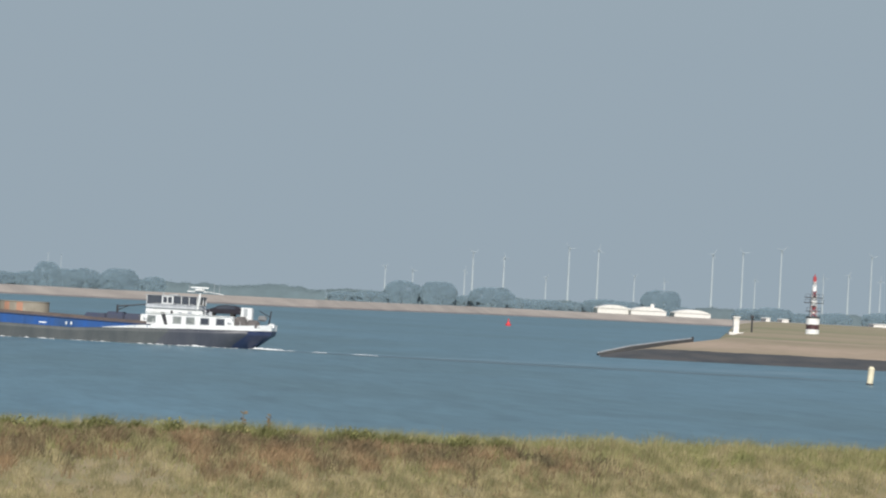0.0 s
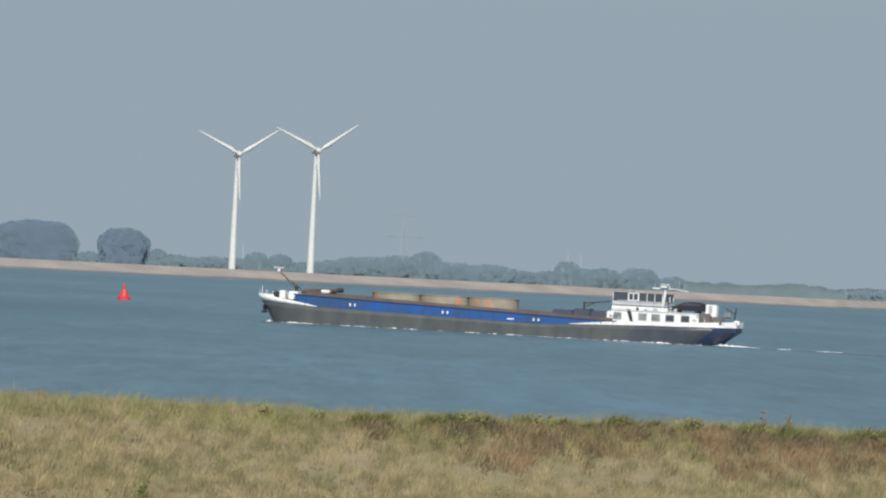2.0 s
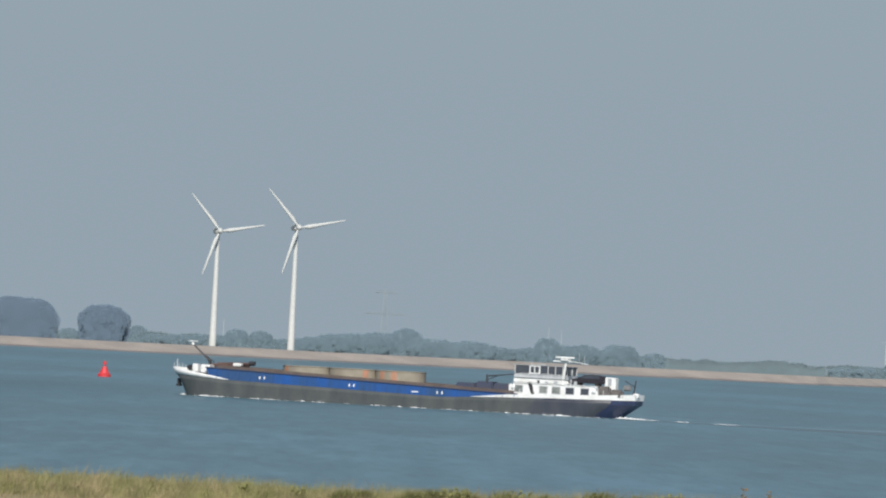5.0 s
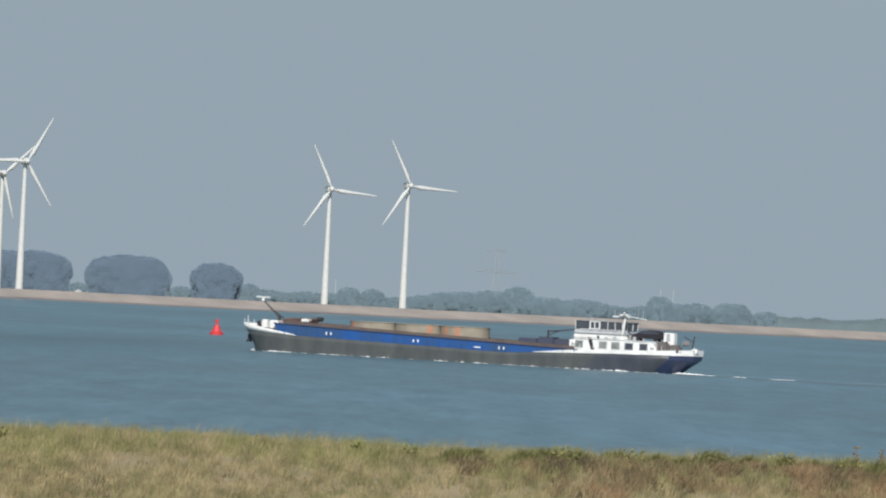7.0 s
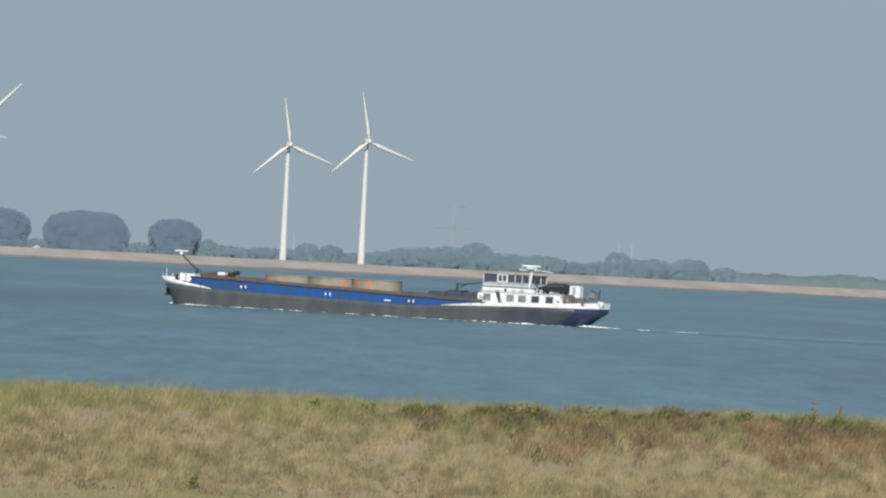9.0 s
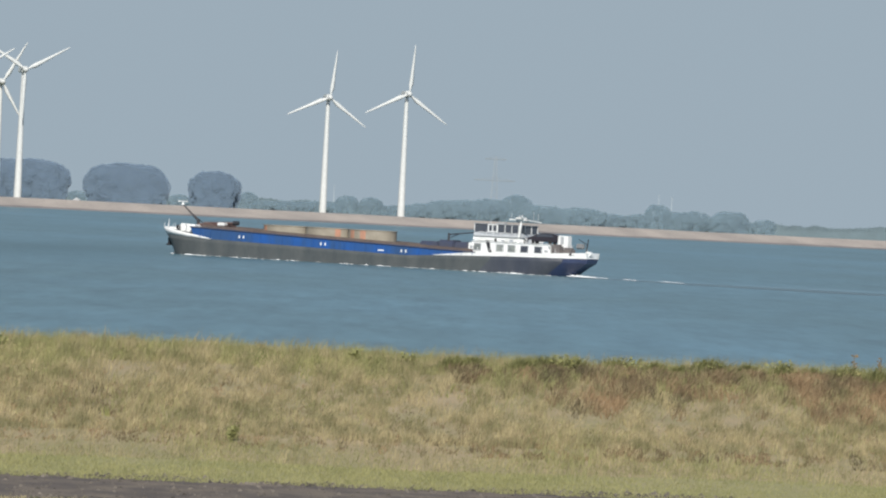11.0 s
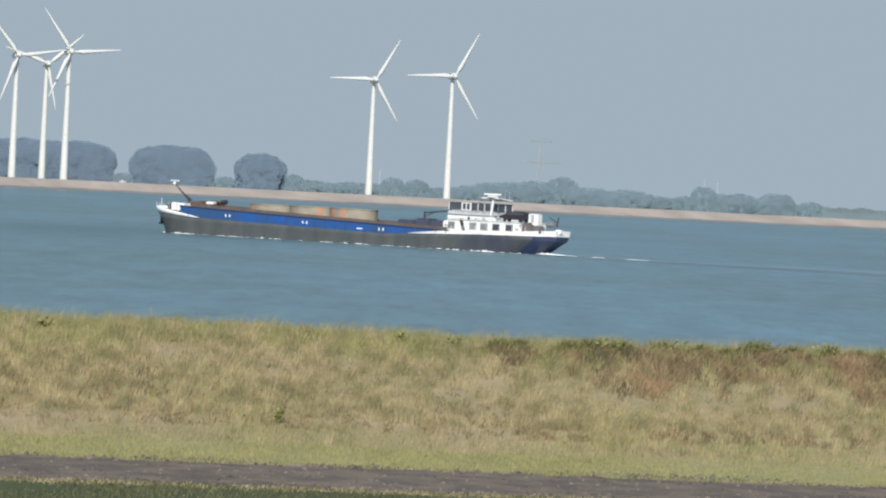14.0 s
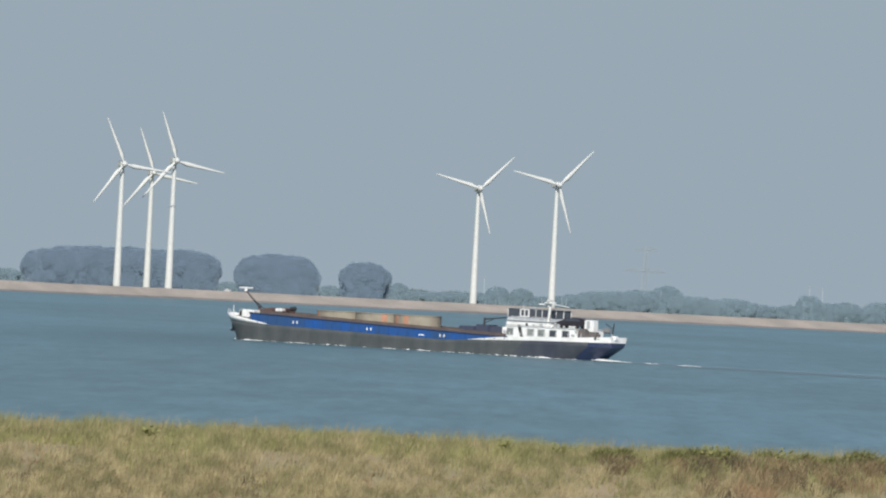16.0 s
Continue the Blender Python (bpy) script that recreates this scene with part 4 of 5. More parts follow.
# lower hull in a long grey run and a navy stern
bm = bmesh.new()
hull_strip(bm, s_of(-24), 1.0, lambda s: -0.7, grey_top, 70, levels=5, cap=False)
smooth(part("hull_side", bm, HULL_GREY, barge, "scuffed dark grey hull plating"))
bm = bmesh.new()
hull_strip(bm, s_of(-37), s_of(-24), lambda s: -0.7, grey_top, 20, levels=5, cap=False)
smooth(part("quarter_plating", bm, HULL_SLATE, barge, "dark slate hull plating below the cabin"))
bm = bmesh.new()
hull_strip(bm, 0.0, s_of(-37), lambda s: -0.7, grey_top, 30, levels=5, cap=False)
rows = [[bm.verts.new(hull_at(0.0, -0.7 + (grey_top(0) + 0.7) * k / 5, side)) for side in (-1, 1)] for k in range(6)]
for a, b in zip(rows, rows[1:]):
    bm.faces.new((a[0], a[1], b[1], b[0]))
part("stern_plating", bm, HULL_NAVY, barge, "dark blue stern plating")
bm = bmesh.new()
hull_strip(bm, s_of(-23), s_of(34.5), lambda s: grey_top(s), blue_top, 60)
part("side_band", bm, BLUE, barge, "bright blue upper hull band")
# Strake added, unseen itself, to darken the blue band's top edge.
bm = bmesh.new()
hull_strip(bm, s_of(-21), s_of(34.5), lambda s: blue_top(s) - 0.14, lambda s: blue_top(s) + 0.02, 50, proud=0.16)
part("gunwale", bm, GUNWALE, barge, "dull navy strake added along the gunwale")
for i in range(27):
    x = -20.5 + i * 2.05
    bm = bmesh.new()
    s = s_of(x)
    box(bm, x - 0.06, x + 0.06, 4.74, 4.83, grey_top(s) + 0.1, blue_top(s) - 0.05)
    part("frame_rib", bm, BLUE, barge)

# white strakes aft and at the bow
bm = bmesh.new()
hull_strip(bm, 0.0, s_of(-12.7), grey_top, lambda s: grey_top(s) + 0.05 + 0.56 * min(1, (s_of(-12.7) - s) / 0.10) + 0.36 * max(0, (0.14 - s) / 0.14) ** 1.5, 36, 0.2, cap=False, proud=0.07)
for zlo, zhi in ((grey_top(0), grey_top(0) + 0.97),):
    a = [bm.verts.new(hull_at(0.0, z, side)) for z in (zlo, zhi) for side in (-1, 1)]
    bm.faces.new((a[0], a[1], a[3], a[2]))
part("aft_bulwark", bm, WHITE, barge, "white sheer strake round the stern")
bm = bmesh.new()
hull_strip(bm, s_of(31.0), 1.0, grey_top, lambda s: grey_top(s) + 0.05 + 1.1 * min(1, max(0, (s - s_of(31.0)) / 0.115)) ** 0.8, 40, 0.15, cap=False, proud=0.05)
smooth(part("bow_bulwark", bm, WHITE, barge, "white flared bow bulwark"))
bm = bmesh.new()
hull_deck(bm, 0.0, s_of(-12), lambda s: grey_top(s) + 0.35)
part("aft_deck", bm, GREY_PAINT, barge)
bm = bmesh.new()
hull_deck(bm, s_of(33), 1.0, lambda s: grey_top(s) + 0.8)
part("fore_deck", bm, GREY_PAINT, barge)
bm = bmesh.new()
box(bm, 41.15, 41.75, 0.45, 1.0, 1.5, 2.75, 0.1)
box(bm, 41.0, 41.9, 0.35, 1.25, 1.4, 1.7, 0.08)
part("anchor", bm, STEEL_DARK, barge, "dark stowed anchor")

# hold: gangway, coaming, floor
bm = bmesh.new()
for side in (-1, 1):
    last = None
    for i in range(31):
        x = -20 + 53 * i / 30
        z = blue_top(s_of(x))
        ring = [bm.verts.new((x, side * y, z + dz)) for y, dz in ((4.74, 0.0), (4.0, 0.02), (4.0, 0.42), (3.75, 0.42), (3.75, -2.6))]
        if last:
            for k in range(4):
                bm.faces.new((last[k], last[k + 1], ring[k + 1], ring[k]))
        last = ring
part("hatch_coaming", bm, COAMING, barge, "grey-brown hatch coaming along the hold")
for x in (-20, 33):
    bm = bmesh.new()
    z = blue_top(s_of(x))
    box(bm, x - 0.12, x + 0.12, -4.0, 4.0, 1.0, z + 0.42, 0.03)
    part("hold_bulkhead", bm, COAMING, barge)
bm = bmesh.new()
box(bm, -20, 33, -3.75, 3.75, 0.3, 0.6)
part("hold_floor", bm, COAMING, barge)
# draught and depth marks: pairs of unreadable white signs
for x in (24.5, 8.3, -7.4):
    for dx in (-0.42, 0.42):
        z = (grey_top(s_of(x)) + blue_top(s_of(x))) / 2 - 0.1
        bm = bmesh.new()
        box(bm, x + dx - 0.12, x + dx + 0.12, 4.75, 4.79, z - 0.26, z + 0.2)
        part("hull_mark", bm, WHITE, barge, "small white painted hull mark")
bm = bmesh.new()
box(bm, -3.6, -2.4, 4.75, 4.79, 2.55, 2.72)
part("name_bar", bm, WHITE, barge, "small white painted bar")

# foredeck: bulwark stanchions, winch, derrick with radar
bm = bmesh.new()
box(bm, 34.6, 36.2, 1.6, 3.8, 3.8, 5.25, 0.1)
part("forward_locker", bm, WHITE, barge, "white deck locker")
bm = bmesh.new()
box(bm, 37.3, 38.3, 1.2, 2.6, 3.9, 5.3, 0.1)
part("companionway", bm, WHITE, barge)
bm = bmesh.new()
box(bm, 38.9, 39.5, -0.8, 1.4, 3.9, 4.9, 0.1)
rod(bm, (39.2, -1.2, 4.6), (39.2, 1.8, 4.6), 0.45, 0.45, 12)
part("anchor_winch", bm, STEEL_DARK, barge)
bm = bmesh.new()
box(bm, 29.6, 35.2, -1.5, 2.0, 4.95, 5.5, 0.08)
rod(bm, (34.5, 1.0, 5.5), (28.2, 1.0, 5.75), 0.22, 0.2, 8)
part("spare_boom", bm, BOOM, barge, "red-brown boom stowed on the foredeck")
bm = bmesh.new()
rod(bm, (28.6, 1.0, 5.75), (27.6, 1.0, 5.8), 0.38, 0.38, 10)
part("boom_end", bm, STEEL_DARK, barge)
bm = bmesh.new()
box(bm, 29.6, 31.0, 1.2, 2.4, 5.2, 5.75, 0.1)
part("boom_cover", bm, WHITE, barge)
bm = bmesh.new()
rod(bm, (36.1, 0.4, 4.2), (36.1, 0.4, 6.1), 0.32, 0.28, 10)
rod(bm, (36.0, 0.4, 5.7), (39.4, 0.4, 8.6), 0.17, 0.12, 8)
rod(bm, (35.2, 0.4, 5.6), (37.2, 0.4, 6.9), 0.08, 0.06, 6)
part("derrick", bm, STEEL_DARK, barge, "dark raked radar derrick on the foredeck")
bm = bmesh.new()
rod(bm, (39.4, 0.4, 8.45), (39.4, 0.4, 8.9), 0.28, 0.22, 10)
part("radar_pedestal", bm, WHITE, barge)
bm = bmesh.new()
box(bm, -1.45, 1.45, -0.13, 0.13, -0.12, 0.14, 0.05)
radar = part("radar_scanner", bm, WHITE, barge, "white turning radar scanner bar")
radar.location = (39.4, 0.4, 9.02)
for k in range(6):
    s = 0.90 + k * 0.018
    for side in (-1, 1):
        p = hull_at(s, grey_top(s) + 1.1, side, 0.1)
        bm = bmesh.new()
        rod(bm, p, p + Vector((0, 0, 0.75)), 0.035, 0.035, 5)
        part("stanchion", bm, WHITE, barge)
bm = bmesh.new()
rod(bm, (42.3, 0, 4.6), (42.3, 0, 5.9), 0.06, 0.05, 6)
part("jackstaff", bm, WHITE, barge)

# cabin
CX0, CX1, CW = -34.6, -19.8, 3.9
bm = bmesh.new()
box(bm, CX0, CX1, -CW, CW, 2.2, 4.72, 0.12)
cabin = part("cabin", bm, WHITE, barge, "white accommodation block")
bm = bmesh.new()
box(bm, CX0 - 0.1, CX1 + 0.1, -CW - 0.08, CW + 0.08, 4.72, 4.82, 0.04)
part("roof", bm, WHITE, cabin)

bm = bmesh.new()
box(bm, -29.3, CX1, -CW + 0.25, CW - 0.25, 4.82, 5.62, 0.15)
part("upper_deckhouse", bm, WHITE, barge)


def window(x, w, h, z, mat, y=CW):
    bm = bmesh.new()
    for x0, x1, z0, z1 in ((x - w / 2 - 0.12, x + w / 2 + 0.12, z - h / 2 - 0.12, z - h / 2), (x - w / 2 - 0.12, x + w / 2 + 0.12, z + h / 2, z + h / 2 + 0.12),
                           (x - w / 2 - 0.12, x - w / 2, z - h / 2, z + h / 2), (x + w / 2, x + w / 2 + 0.12, z - h / 2, z + h / 2)):
        box(bm, x0, x1, y - 0.02, y + 0.05, z0, z1)
    f = part("window", bm, STEEL_GALV, cabin)
    bm = bmesh.new()
    box(bm, x - w / 2, x + w / 2, y - 0.02, y + 0.02, z - h / 2, z + h / 2)
    return bm, mat


for x, w, mat in ((-20.9, 1.3, GLASS_PALE), (-25.2, 1.25, GLASS_PALE), (-27.4, 1.3, GLASS_PALE), (-29.8, 1.35, GLASS_DARK), (-32.4, 1.35, GLASS_DARK)):
    bm, mt = window(x, w, 1.0, 3.82, mat)
    part("window_pane", bm, mt, cabin)
bm = bmesh.new()
vs = [bm.verts.new((x, y, z)) for y in (CW - 0.02, CW + 0.03) for x, z in ((-23.7, 3.0), (-23.1, 3.0), (-22.4, 4.95), (-23.1, 4.95))]
for f in ((0, 1, 2, 3), (4, 5, 6, 7), (0, 1, 5, 4), (1, 2, 6, 5), (2, 3, 7, 6), (3, 0, 4, 7)):
    bm.faces.new([vs[i] for i in f])
part("stair", bm, STEEL_DARK, barge, "dark raked side stair")
bm = bmesh.new()
box(bm, -20.2, -19.0, 2.0, 3.6, 3.0, 4.5, 0.12)
part("ventilator", bm, WHITE, barge)

# wheelhouse
WX0, WX1, WW = -28.3, -19.7, 3.3
# Shade below the windows is put into the base's grey colour.
bm = bmesh.new()
box(bm, WX0, WX1, -WW, WW, 5.62, 6.25, 0.1)
part("wheelhouse_base", bm, LIGHT_GREY, barge)
bm = bmesh.new()
box(bm, WX0 + 0.12, WX1 - 0.1, -WW + 0.12, WW - 0.12, 6.25, 7.65)
wheel = part("wheelhouse", bm, GLASS_DARK, barge, "wheelhouse with dark all-round windows")
bm = bmesh.new()
box(bm, WX0 - 0.12, WX1 + 0.2, -WW - 0.06, WW + 0.06, 7.65, 7.74, 0.03)
part("roof", bm, STEEL_GALV, wheel, "thin light grey roof")
for x in (-28.2, -26.9, -25.6, -24.2, -22.4, -19.85):
    for y in (-WW + 0.08, WW - 0.08):
        bm = bmesh.new()
        box(bm, x - 0.045, x + 0.045, y - 0.05, y + 0.05, 6.35, 7.65)
        part("mullion", bm, WHITE, wheel)
for y in (-1.1, 1.1):
    for x in (WX0 + 0.1, WX1 - 0.08):
        bm = bmesh.new()
        box(bm, x - 0.06, x + 0.06, y - 0.06, y + 0.06, 6.35, 7.65)
        part("mullion", bm, WHITE, wheel)
bm = bmesh.new()
for x0, x1, z0, z1 in ((-24.2, -22.4, 7.5, 7.64), (-24.2, -22.4, 6.36, 6.5), (-24.22, -24.06, 6.4, 7.6), (-23.35, -23.22, 6.4, 7.6), (-22.55, -22.38, 6.4, 7.6)):
    box(bm, x0, x1, WW - 0.1, WW + 0.03, z0, z1)
part("side_door", bm, WHITE, wheel, "white framed wheelhouse door")
bm = bmesh.new()
rod(bm, (-28.3, 3.5, 5.1), (-28.8, 3.5, 9.0), 0.24, 0.18, 10)
mastp = part("mast", bm, WHITE, barge, "white signal mast beside the wheelhouse")
bm = bmesh.new()
box(bm, -29.9, -26.6, 3.1, 3.9, 8.75, 8.95, 0.05)
box(bm, -29.4, -28.0, 2.8, 4.2, 8.95, 9.3, 0.08)
rod(bm, (-29.9, 3.5, 8.9), (-32.6, 3.5, 8.55), 0.06)
part("radar_platform", bm, WHITE, mastp)
for ax, tip_z in ((-31.0, 10.3), (-31.9, 10.0), (-26.9, 9.9)):
    bm = bmesh.new()
    rod(bm, (ax, 3.5, 8.7), (ax, 3.5, tip_z), 0.035)
    part("aerial", bm, STEEL_GALV, mastp)
bm = bmesh.new()
box(bm, -1.5, 1.5, -0.12, 0.12, -0.12, 0.12, 0.04)
radar_aft = part("radar_scanner", bm, WHITE, barge, "white radar scanner bar on the mast")
radar_aft.location = (-28.6, 3.5, 9.5)

# a thin ledge added for a shade line under the wheelhouse, and gear along the cabin roof
bm = bmesh.new()
box(bm, -29.5, -20.0, -CW + 0.1, CW - 0.05, 5.62, 5.72, 0.02)
part("shade_line_ledge", bm, STEEL_GALV, barge)
for x, y, w, h in ((-25.6, 3.72, 0.5, 0.35), (-27.2, 3.72, 0.7, 0.5), (-30.6, 3.6, 0.5, 0.6), (-24.2, 3.74, 0.35, 0.5)):
    bm = bmesh.new()
    box(bm, x - w / 2, x + w / 2, y - 0.2, y + 0.12, 4.84, 4.84 + h, 0.05)
    part("roof_locker", bm, LIGHT_GREY if w > 0.4 else STEEL_DARK, barge)
for x, z in ((-33.9, 3.7), (-34.3, 4.3)):
    bm = bmesh.new()
    box(bm, x - 0.35, x + 0.35, CW - 0.02, CW + 0.07, z - 0.2, z + 0.2, 0.03)
    part("wall_fitting", bm, STEEL_GALV, barge)

# small gear round the wheelhouse
for x, y, z, h in ((-29.6, 3.0, 4.82, 0.8), (-30.1, 2.2, 4.82, 1.1), (-28.9, 3.3, 4.82, 0.6)):
    bm = bmesh.new()
    rod(bm, (x, y, z), (x, y, z + h * 0.75), 0.14, 0.14, 10)
    rod(bm, (x, y, z + h * 0.7), (x, y + 0.05, z + h), 0.26, 0.22, 10)
    part("cowl_vent", bm, STEEL_GALV, barge, "grey cowl ventilator")
for k in range(7):
    x = -21.0 - k * 1.35
    bm = bmesh.new()
    rod(bm, (x, CW - 0.3, 5.6), (x, CW - 0.3, 6.35), 0.025, 0.025, 5)
    part("handrail_post", bm, WHITE, barge)
bm = bmesh.new()
rod(bm, (-20.9, CW - 0.3, 6.35), (-29.2, CW - 0.3, 6.35), 0.025, 0.025, 5)
part("handrail", bm, WHITE, barge)
bm = bmesh.new()
box(bm, -24.8, -23.2, 1.0, 2.0, 7.74, 7.95, 0.05)
rod(bm, (-22.4, 2.4, 7.74), (-22.4, 2.4, 8.3), 0.09, 0.05, 8)
part("roof_gear", bm, STEEL_GALV, barge)
for x in (-19.95, -34.0):
    bm = bmesh.new()
    bmesh.ops.create_uvsphere(bm, u_segments=12, v_segments=8, radius=0.34, matrix=Matrix.Translation((x, CW + 0.06, 4.1)) @ Matrix.Diagonal((1, 0.25, 1, 1)))
    part("lifebuoy", bm, WHITE, barge)

# after deck gear, crane, rails
bm = bmesh.new()
box(bm, -37.3, -35.4, 1.5, 3.0, 3.0, 6.35, 0.12)
part("funnel_casing", bm, WHITE, barge)
bm = bmesh.new()
box(bm, -36.6, -36.0, 3.0, 3.06, 5.0, 6.2)
part("vent_grille", bm, STEEL_GALV, barge)
bm = bmesh.new()
box(bm, -36.7, -34.7, 2.9, 3.9, 2.9, 4.9, 0.3)
box(bm, -38.7, -36.5, 2.5, 3.6, 2.9, 4.45, 0.3)
part("covered_gear", bm, TARP, barge, "dark grey tarpaulin-covered gear")
bm = bmesh.new()
rod(bm, (-39.7, 1.0, 3.2), (-40.1, 1.0, 6.0), 0.14, 0.1)
rod(bm, (-38.1, 0.6, 5.9), (-40.0, 1.0, 5.0), 0.07, 0.07)
part("stern_davit", bm, STEEL_DARK, barge)
bm = bmesh.new()
box(bm, -39.4, -38.0, 0.6, 1.5, 4.3, 5.2, 0.2)
part("rolled_awning", bm, GREY_PAINT, barge, "grey rolled awning at the stern")
bm = bmesh.new()
box(bm, -40.7, -39.8, 0.4, 1.4, 3.2, 3.95, 0.1)
part("life_raft_box", bm, WHITE, barge)
for k in range(9):
    x = -40.5 + k * 2.4
    bm = bmesh.new()
    p = hull_at(max(s_of(x), 0.0), grey_top(max(s_of(x), 0)) + 0.75, 1, 0.15)
    rod(bm, p, p + Vector((0, 0, 0.75)), 0.03, 0.03, 5)
    part("rail_post", bm, WHITE, barge)
bm = bmesh.new()
rod(bm, (-15.0, 3.2, 3.3), (-15.0, 3.2, 6.1), 0.22, 0.16)
rod(bm, (-15.0, 3.2, 5.85), (-21.4, 2.4, 6.6), 0.11, 0.09)
rod(bm, (-15.0, 3.2, 5.2), (-16.8, 3.0, 6.0), 0.07, 0.07)
part("deck_crane", bm, STEEL_DARK, barge, "dark folding deck crane")
bm = bmesh.new()
for x0, x1, z1 in ((-19.6, -16.2, 4.75), (-16.1, -13.2, 4.95), (-13.1, -9.6, 4.6)):
    box(bm, x0, x1, 0.5, 3.4, 3.0, z1, 0.2)
part("stacked_hatches", bm, GUNWALE, barge, "dull navy hatch covers stacked at the hold's end")

# the whole after superstructure is raised to fit the camera's view
AFT = ("shade_line_ledge", "roof_locker", "wall_fitting", "cabin", "upper_deckhouse", "stair", "ventilator", "wheelhouse_base", "wheelhouse", "cowl_vent", "handrail_post", "handrail", "roof_gear",
       "funnel_casing", "vent_grille", "covered_gear", "stern_davit", "rolled_awning", "life_raft_box", "lifebuoy")
for ob in barge.children:
    if ob.name.split(".")[0] in AFT:
        ob.location.z = 0.28

# car on the cabin roof
car = thing("car", Matrix.Identity(4), "black hatchback car parked on the barge's cabin roof", "car")
bm = bmesh.new()
prof = [(1.2 * a, 1.1 * b) for a, b in ((-2.6, 0.35), (-2.65, 1.05), (-2.45, 1.38), (-1.7, 1.62), (-0.5, 1.68), (0.6, 1.52), (1.35, 1.08), (2.35, 0.82), (2.62, 0.6), (2.6, 0.35))]
a = [bm.verts.new((x, -0.85, z)) for x, z in prof]
b = [bm.verts.new((x, 0.85, z)) for x, z in prof]
for i in range(len(prof)):
    j = (i + 1) % len(prof)
    bm.faces.new((a[i], a[j], b[j], b[i]))
bm.faces.new(a)
bm.faces.new(b)
bmesh.ops.bevel(bm, geom=bm.edges[:], offset=0.06, segments=2, affect="EDGES")
part("body", bm, CAR_BLACK, car)
for x in (-1.65, 1.65):
    for y in (-0.8, 0.8):
        bm = bmesh.new()
        rod(bm, (x, y - 0.11, 0.33), (x, y + 0.11, 0.33), 0.33, 0.33, 14)
        part("wheel", bm, RUBBER, car)
for y in (-0.86, 0.86):
    bm = bmesh.new()
    vs = [bm.verts.new((x, y + dy, z)) for dy in (-0.015, 0.015) for x, z in ((-2.3, 1.2), (1.2, 1.18), (0.55, 1.56), (-0.55, 1.72), (-1.9, 1.66))]
    bm.faces.new(vs[:5])
    bm.faces.new(vs[5:])
    for i in range(5):
        bm.faces.new((vs[i], vs[(i + 1) % 5], vs[5 + (i + 1) % 5], vs[5 + i]))
    part("side_window", bm, GLASS_DARK, car)


# three round steel tank shells in the hold
def tank_shell(x, seed, n_rust):
    r = random.Random(seed)
    t = thing("tank_shell", Matrix.Identity(4), "weathered khaki round steel tank shell standing in the hold", "tank shell", "tank shells in the hold")
    bm = bmesh.new()
    n, r0, r1, z1 = 40, 3.7, 3.58, 5.75
    ring = [[bm.verts.new((rr * math.cos(2 * math.pi * i / n) * 1.15, rr * math.sin(2 * math.pi * i / n), z)) for i in range(n)] for rr, z in ((r0, 0.6), (r0, z1), (r1, z1), (r1, 0.6))]
    for k in range(4):
        for i in range(n):
            bm.faces.new((ring[k][i], ring[k][(i + 1) % n], ring[(k + 1) % 4][(i + 1) % n], ring[(k + 1) % 4][i]))
    part("shell", bm, TANK, t)
    bm = bmesh.new()
    ring = [[bm.verts.new((rr * math.cos(2 * math.pi * i / n) * 1.15, rr * math.sin(2 * math.pi * i / n), z)) for i in range(n)] for rr, z in ((3.72, 5.72), (3.78, 5.74), (3.78, 5.86), (3.5, 5.86), (3.5, 5.74))]
    for k in range(4):
        for i in range(n):
            bm.faces.new((ring[k][i], ring[k][(i + 1) % n], ring[k + 1][(i + 1) % n], ring[k + 1][i]))
    part("rim", bm, TANK, t)
    for k in range(n_rust):
        w = math.pi / 2 + r.uniform(-0.9, 0.9)
        bm = bmesh.new()
        pts = []
        for dw in (-0.12, -0.04, 0.04, 0.12):
            for z in (0.7, 5.68):
                for rr in (3.71, 3.74):
                    pts.append(bm.verts.new((rr * math.cos(w + dw) * 1.15, rr * math.sin(w + dw), z)))
        for q in range(3):
            o = q * 4
            bm.faces.new((pts[o + 1], pts[o + 5], pts[o + 7], pts[o + 3]))
            bm.faces.new((pts[o], pts[o + 4], pts[o + 5], pts[o + 1]))
            bm.faces.new((pts[o + 2], pts[o + 6], pts[o + 7], pts[o + 3]))
        bm.faces.new((pts[0], pts[1], pts[3], pts[2]))
        bm.faces.new((pts[12], pts[13], pts[15], pts[14]))
        part("primer_patch", bm, RUST, t, "rust-orange primer patch")
    return t, x


TANKS = [tank_shell(18.3, 1, 1), tank_shell(9.95, 2, 1), tank_shell(1.6, 3, 2)]


# ---- wake: rigid foam pieces that travel with the barge ----
def foam_patch(bm, x, y, lx, ly, h, seed):
    r = random.Random(seed)
    n = 9
    rim = [bm.verts.new((x + math.cos(k * 6.283 / n) * lx * r.uniform(0.6, 1.1), y + math.sin(k * 6.283 / n) * ly * r.uniform(0.6, 1.1), 0.015)) for k in range(n)]
    top = bm.verts.new((x + r.uniform(-0.3, 0.3) * lx, y, h))
    for k in range(n):
        bm.faces.new((rim[k], rim[(k + 1) % n], top))


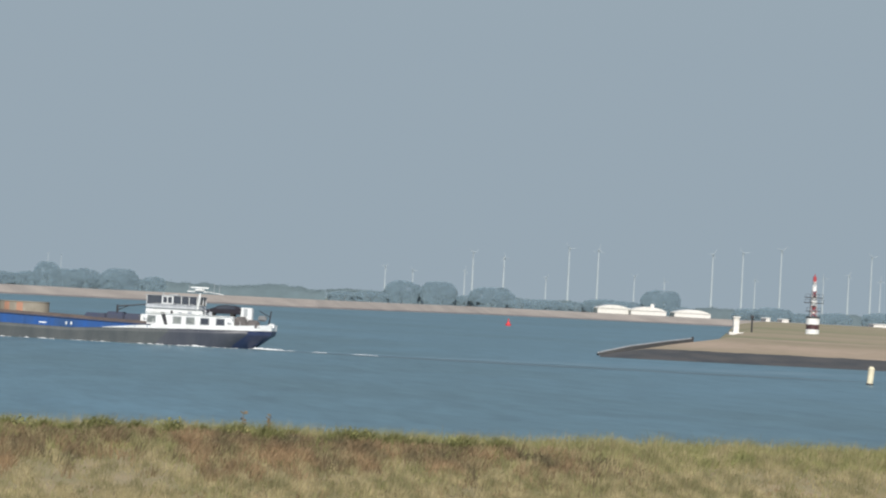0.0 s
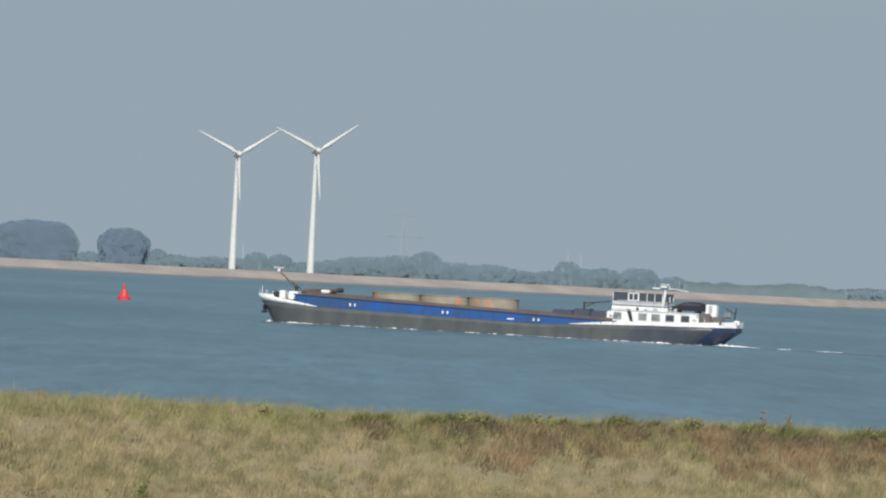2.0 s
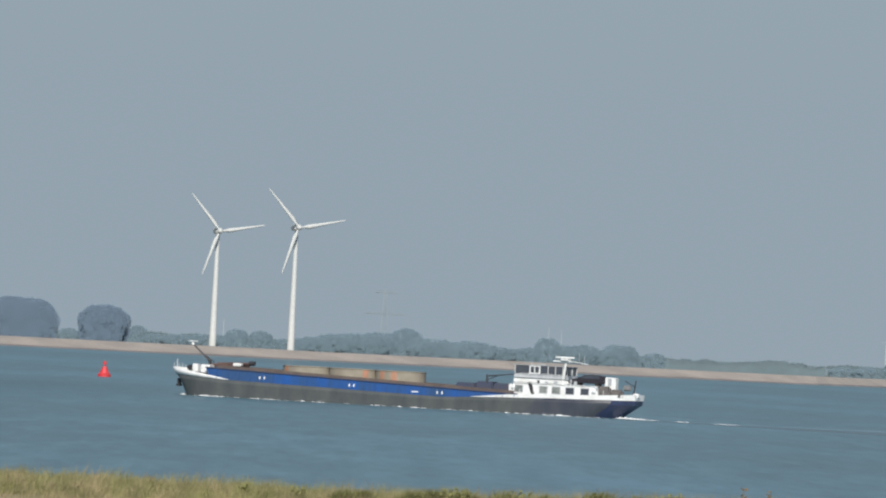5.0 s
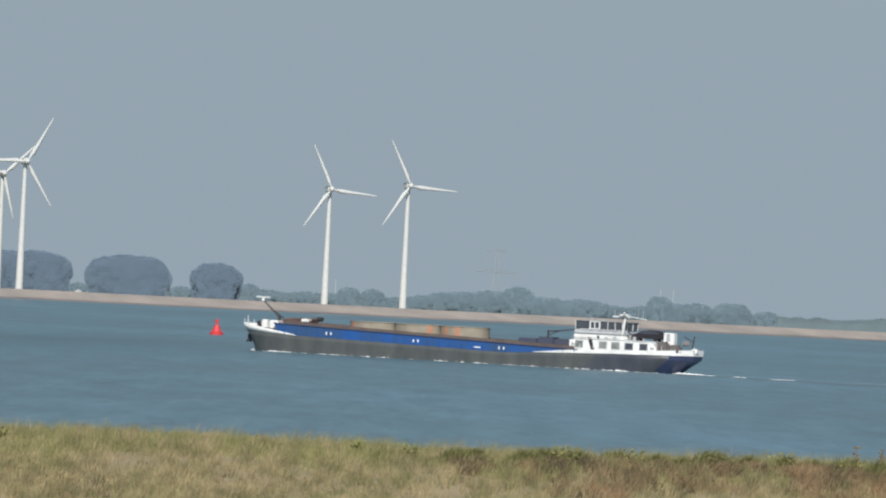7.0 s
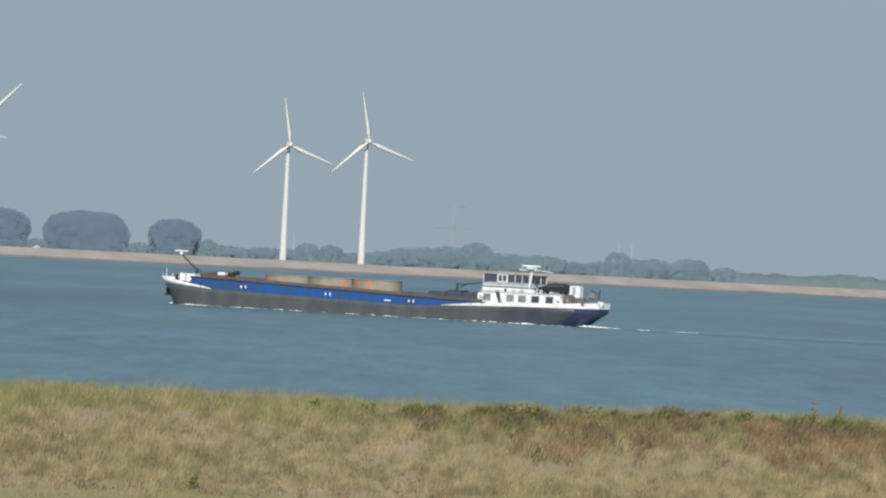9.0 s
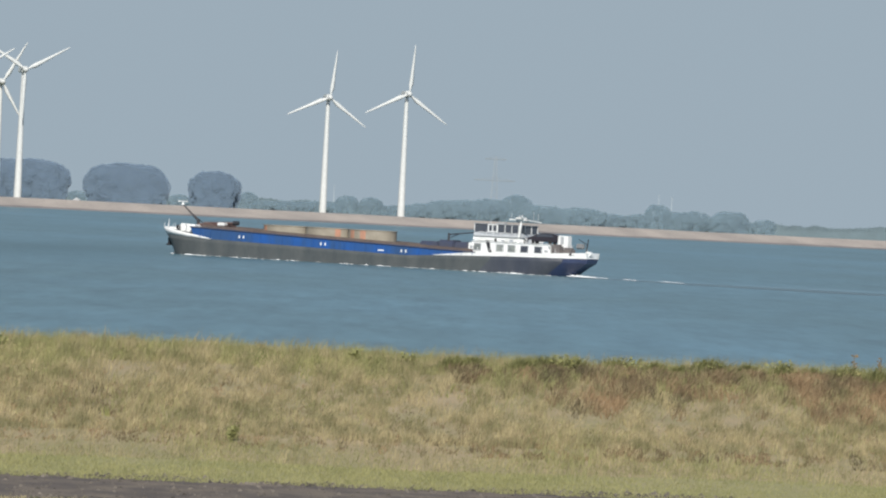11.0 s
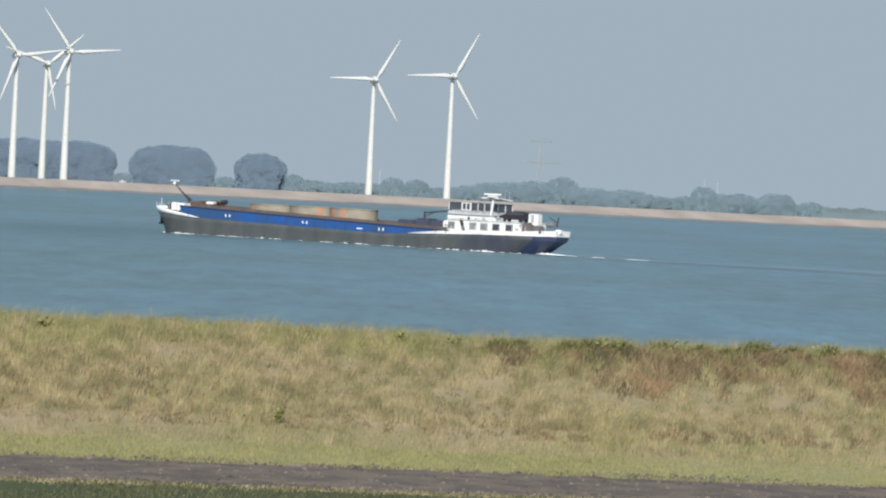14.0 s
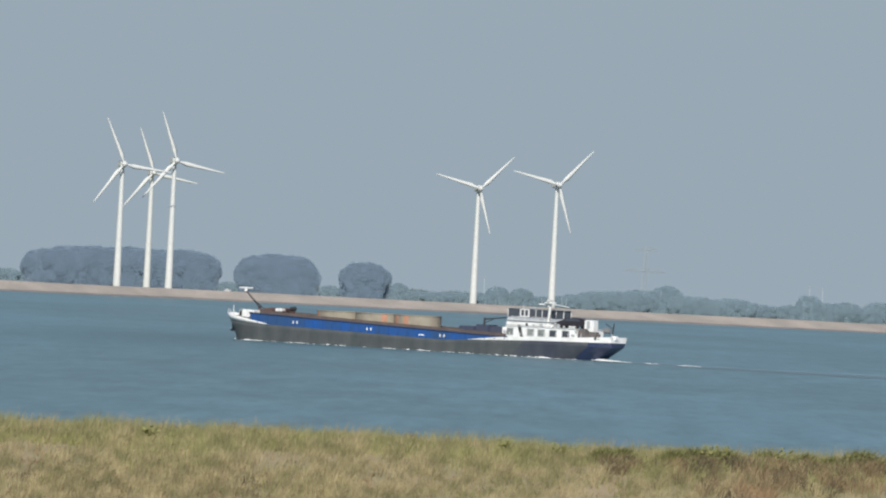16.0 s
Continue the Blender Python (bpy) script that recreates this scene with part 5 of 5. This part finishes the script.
r = random.Random(21)
bm = bmesh.new()
for k in range(190):
    x = 41.0 - r.uniform(0, 1) ** 0.9 * 78
    drift = noise.noise((x * 0.16, 4.0, 0)) + 0.4 * noise.noise((x * 0.5, 8.0, 0))
    if drift < r.uniform(-0.45, 0.1):
        continue
    y = 4.85 if x < 34 else 4.8 - (x - 34) * 0.75
    f = 0.4 + max(0, drift) * 1.6
    foam_patch(bm, x, y + r.uniform(0, 0.5), r.uniform(0.15, 0.9) * f + 0.1, r.uniform(0.1, 0.4), r.uniform(0.04, 0.24) * f, k)
for k in range(14):
    foam_patch(bm, 40.4 - k * 0.5, 0.6 + k * 0.36 + r.uniform(0, 0.4), r.uniform(0.4, 1.0), 0.4, r.uniform(0.12, 0.34), 100 + k)
for k in range(26):
    d = r.uniform(0, 1)
    foam_patch(bm, -37.4 - d * 5.2, 2.6 + r.uniform(-1.4, 1.0), r.uniform(0.5, 1.3), r.uniform(0.3, 0.8), r.uniform(0.15, 0.5) * (1 - 0.5 * d), 200 + k)
for k in range(240):
    d = r.uniform(0, 1) ** 1.7
    x = -42 - d * 52
    if noise.noise((x * 0.13, 9.0, 0)) + 0.3 * noise.noise((x * 0.5, 2.0, 0)) < -0.16 + 0.9 * d:
        continue
    foam_patch(bm, x, 2.4 - (x + 42) ** 2 / 436 + r.uniform(-0.7, 0.7), r.uniform(0.3, 1.5), r.uniform(0.15, 0.5), r.uniform(0.03, 0.15) * (1 - 0.6 * d), 300 + k)
foam = tagged(finish("wake_foam", bm, FOAM), "broken white foam along the barge's waterline and wake", "foam", "", "stuff")


def ribbon(name, y0, y1, width0, width1, mat, label, h):
    """A long low ribbon of disturbed water that trails behind the stern."""
    bm = bmesh.new()
    last = None
    for i in range(90):
        f = i / 89
        x = -38 - 105 * f
        yc = y0 + (y1 - y0) * f - (x + 38) ** 2 / 436
        w = (width0 + (width1 - width0) * f) * (0.75 + 0.5 * noise.noise((x * 0.06, y0, 0))) * (1 if f < 0.75 else max(0.03, (1 - f) * 4))
        ring = [bm.verts.new((x, yc + dy * w, dz * h * (1 - 0.7 * f) + 0.01)) for dy, dz in ((-1, 0), (-0.4, 0.8), (0.3, 1), (1, 0))]
        if last:
            for j in range(3):
                bm.faces.new((last[j], last[j + 1], ring[j + 1], ring[j]))
        last = ring
    return tagged(smooth(finish(name, bm, mat)), label, "wake", "", "stuff")


swell = ribbon("wake_shade_band", 4.5, 22, 3.2, 24, WAKE_SHADE, "dark trailing edge of the barge's wake, shade of waves painted in", 0.10)
churn = ribbon("wake_churn", -2.0, -55, 3, 46, CHURNED, "pale churned water in the barge's wake", 0.06)

# ---- motion ----
COURSE = [
    (0.0, 40.09, 829.92, 162.13), (1.0, 35.99, 831.29, 161.0), (2.0, 31.92, 832.73, 159.86),
    (3.0, 27.88, 834.26, 158.73), (4.0, 23.87, 835.87, 157.59), (5.0, 19.89, 837.55, 156.46),
    (6.0, 15.95, 839.32, 155.33), (7.0, 12.04, 841.16, 154.19), (8.0, 8.17, 843.08, 153.06),
    (9.0, 4.34, 845.08, 151.92), (10.0, 0.55, 847.15, 150.79), (11.0, -3.2, 849.29, 149.65),
    (12.0, -6.91, 851.51, 148.52), (13.0, -10.57, 853.8, 147.39), (14.0, -14.19, 856.17, 146.25),
    (15.0, -17.75, 858.6, 145.12), (16.0, -21.27, 861.11, 143.98),
]


def motions():
    course = [(t, pose(x, y, 0, 0, 0, h)) for t, x, y, h in COURSE]
    for ob in (barge, foam, swell, churn):
        walk(ob, course)
    walk(car, [(t, m @ pose(-32.4, 2.2, 5.10)) for t, m in course])
    for t_ob, x in TANKS:
        walk(t_ob, [(t, m @ pose(x, 0, 0)) for t, m in course])
    steps = [k * 0.5 for k in range(33)]
    for rotor, ahead, hub, phase, speed in ROTORS:
        walk(rotor, [(t, pose(0, ahead, hub, 0, phase + speed * (t - 16), 0)) for t in steps])
    walk(radar, [(t, pose(39.4, 0.4, 9.02, 0, 0, -22.1 + 141.13 * t)) for t in steps])
    walk(radar_aft, [(t, pose(-28.6, 3.5, 9.5, 0, 0, 30 + 140 * t)) for t in steps])


motions()
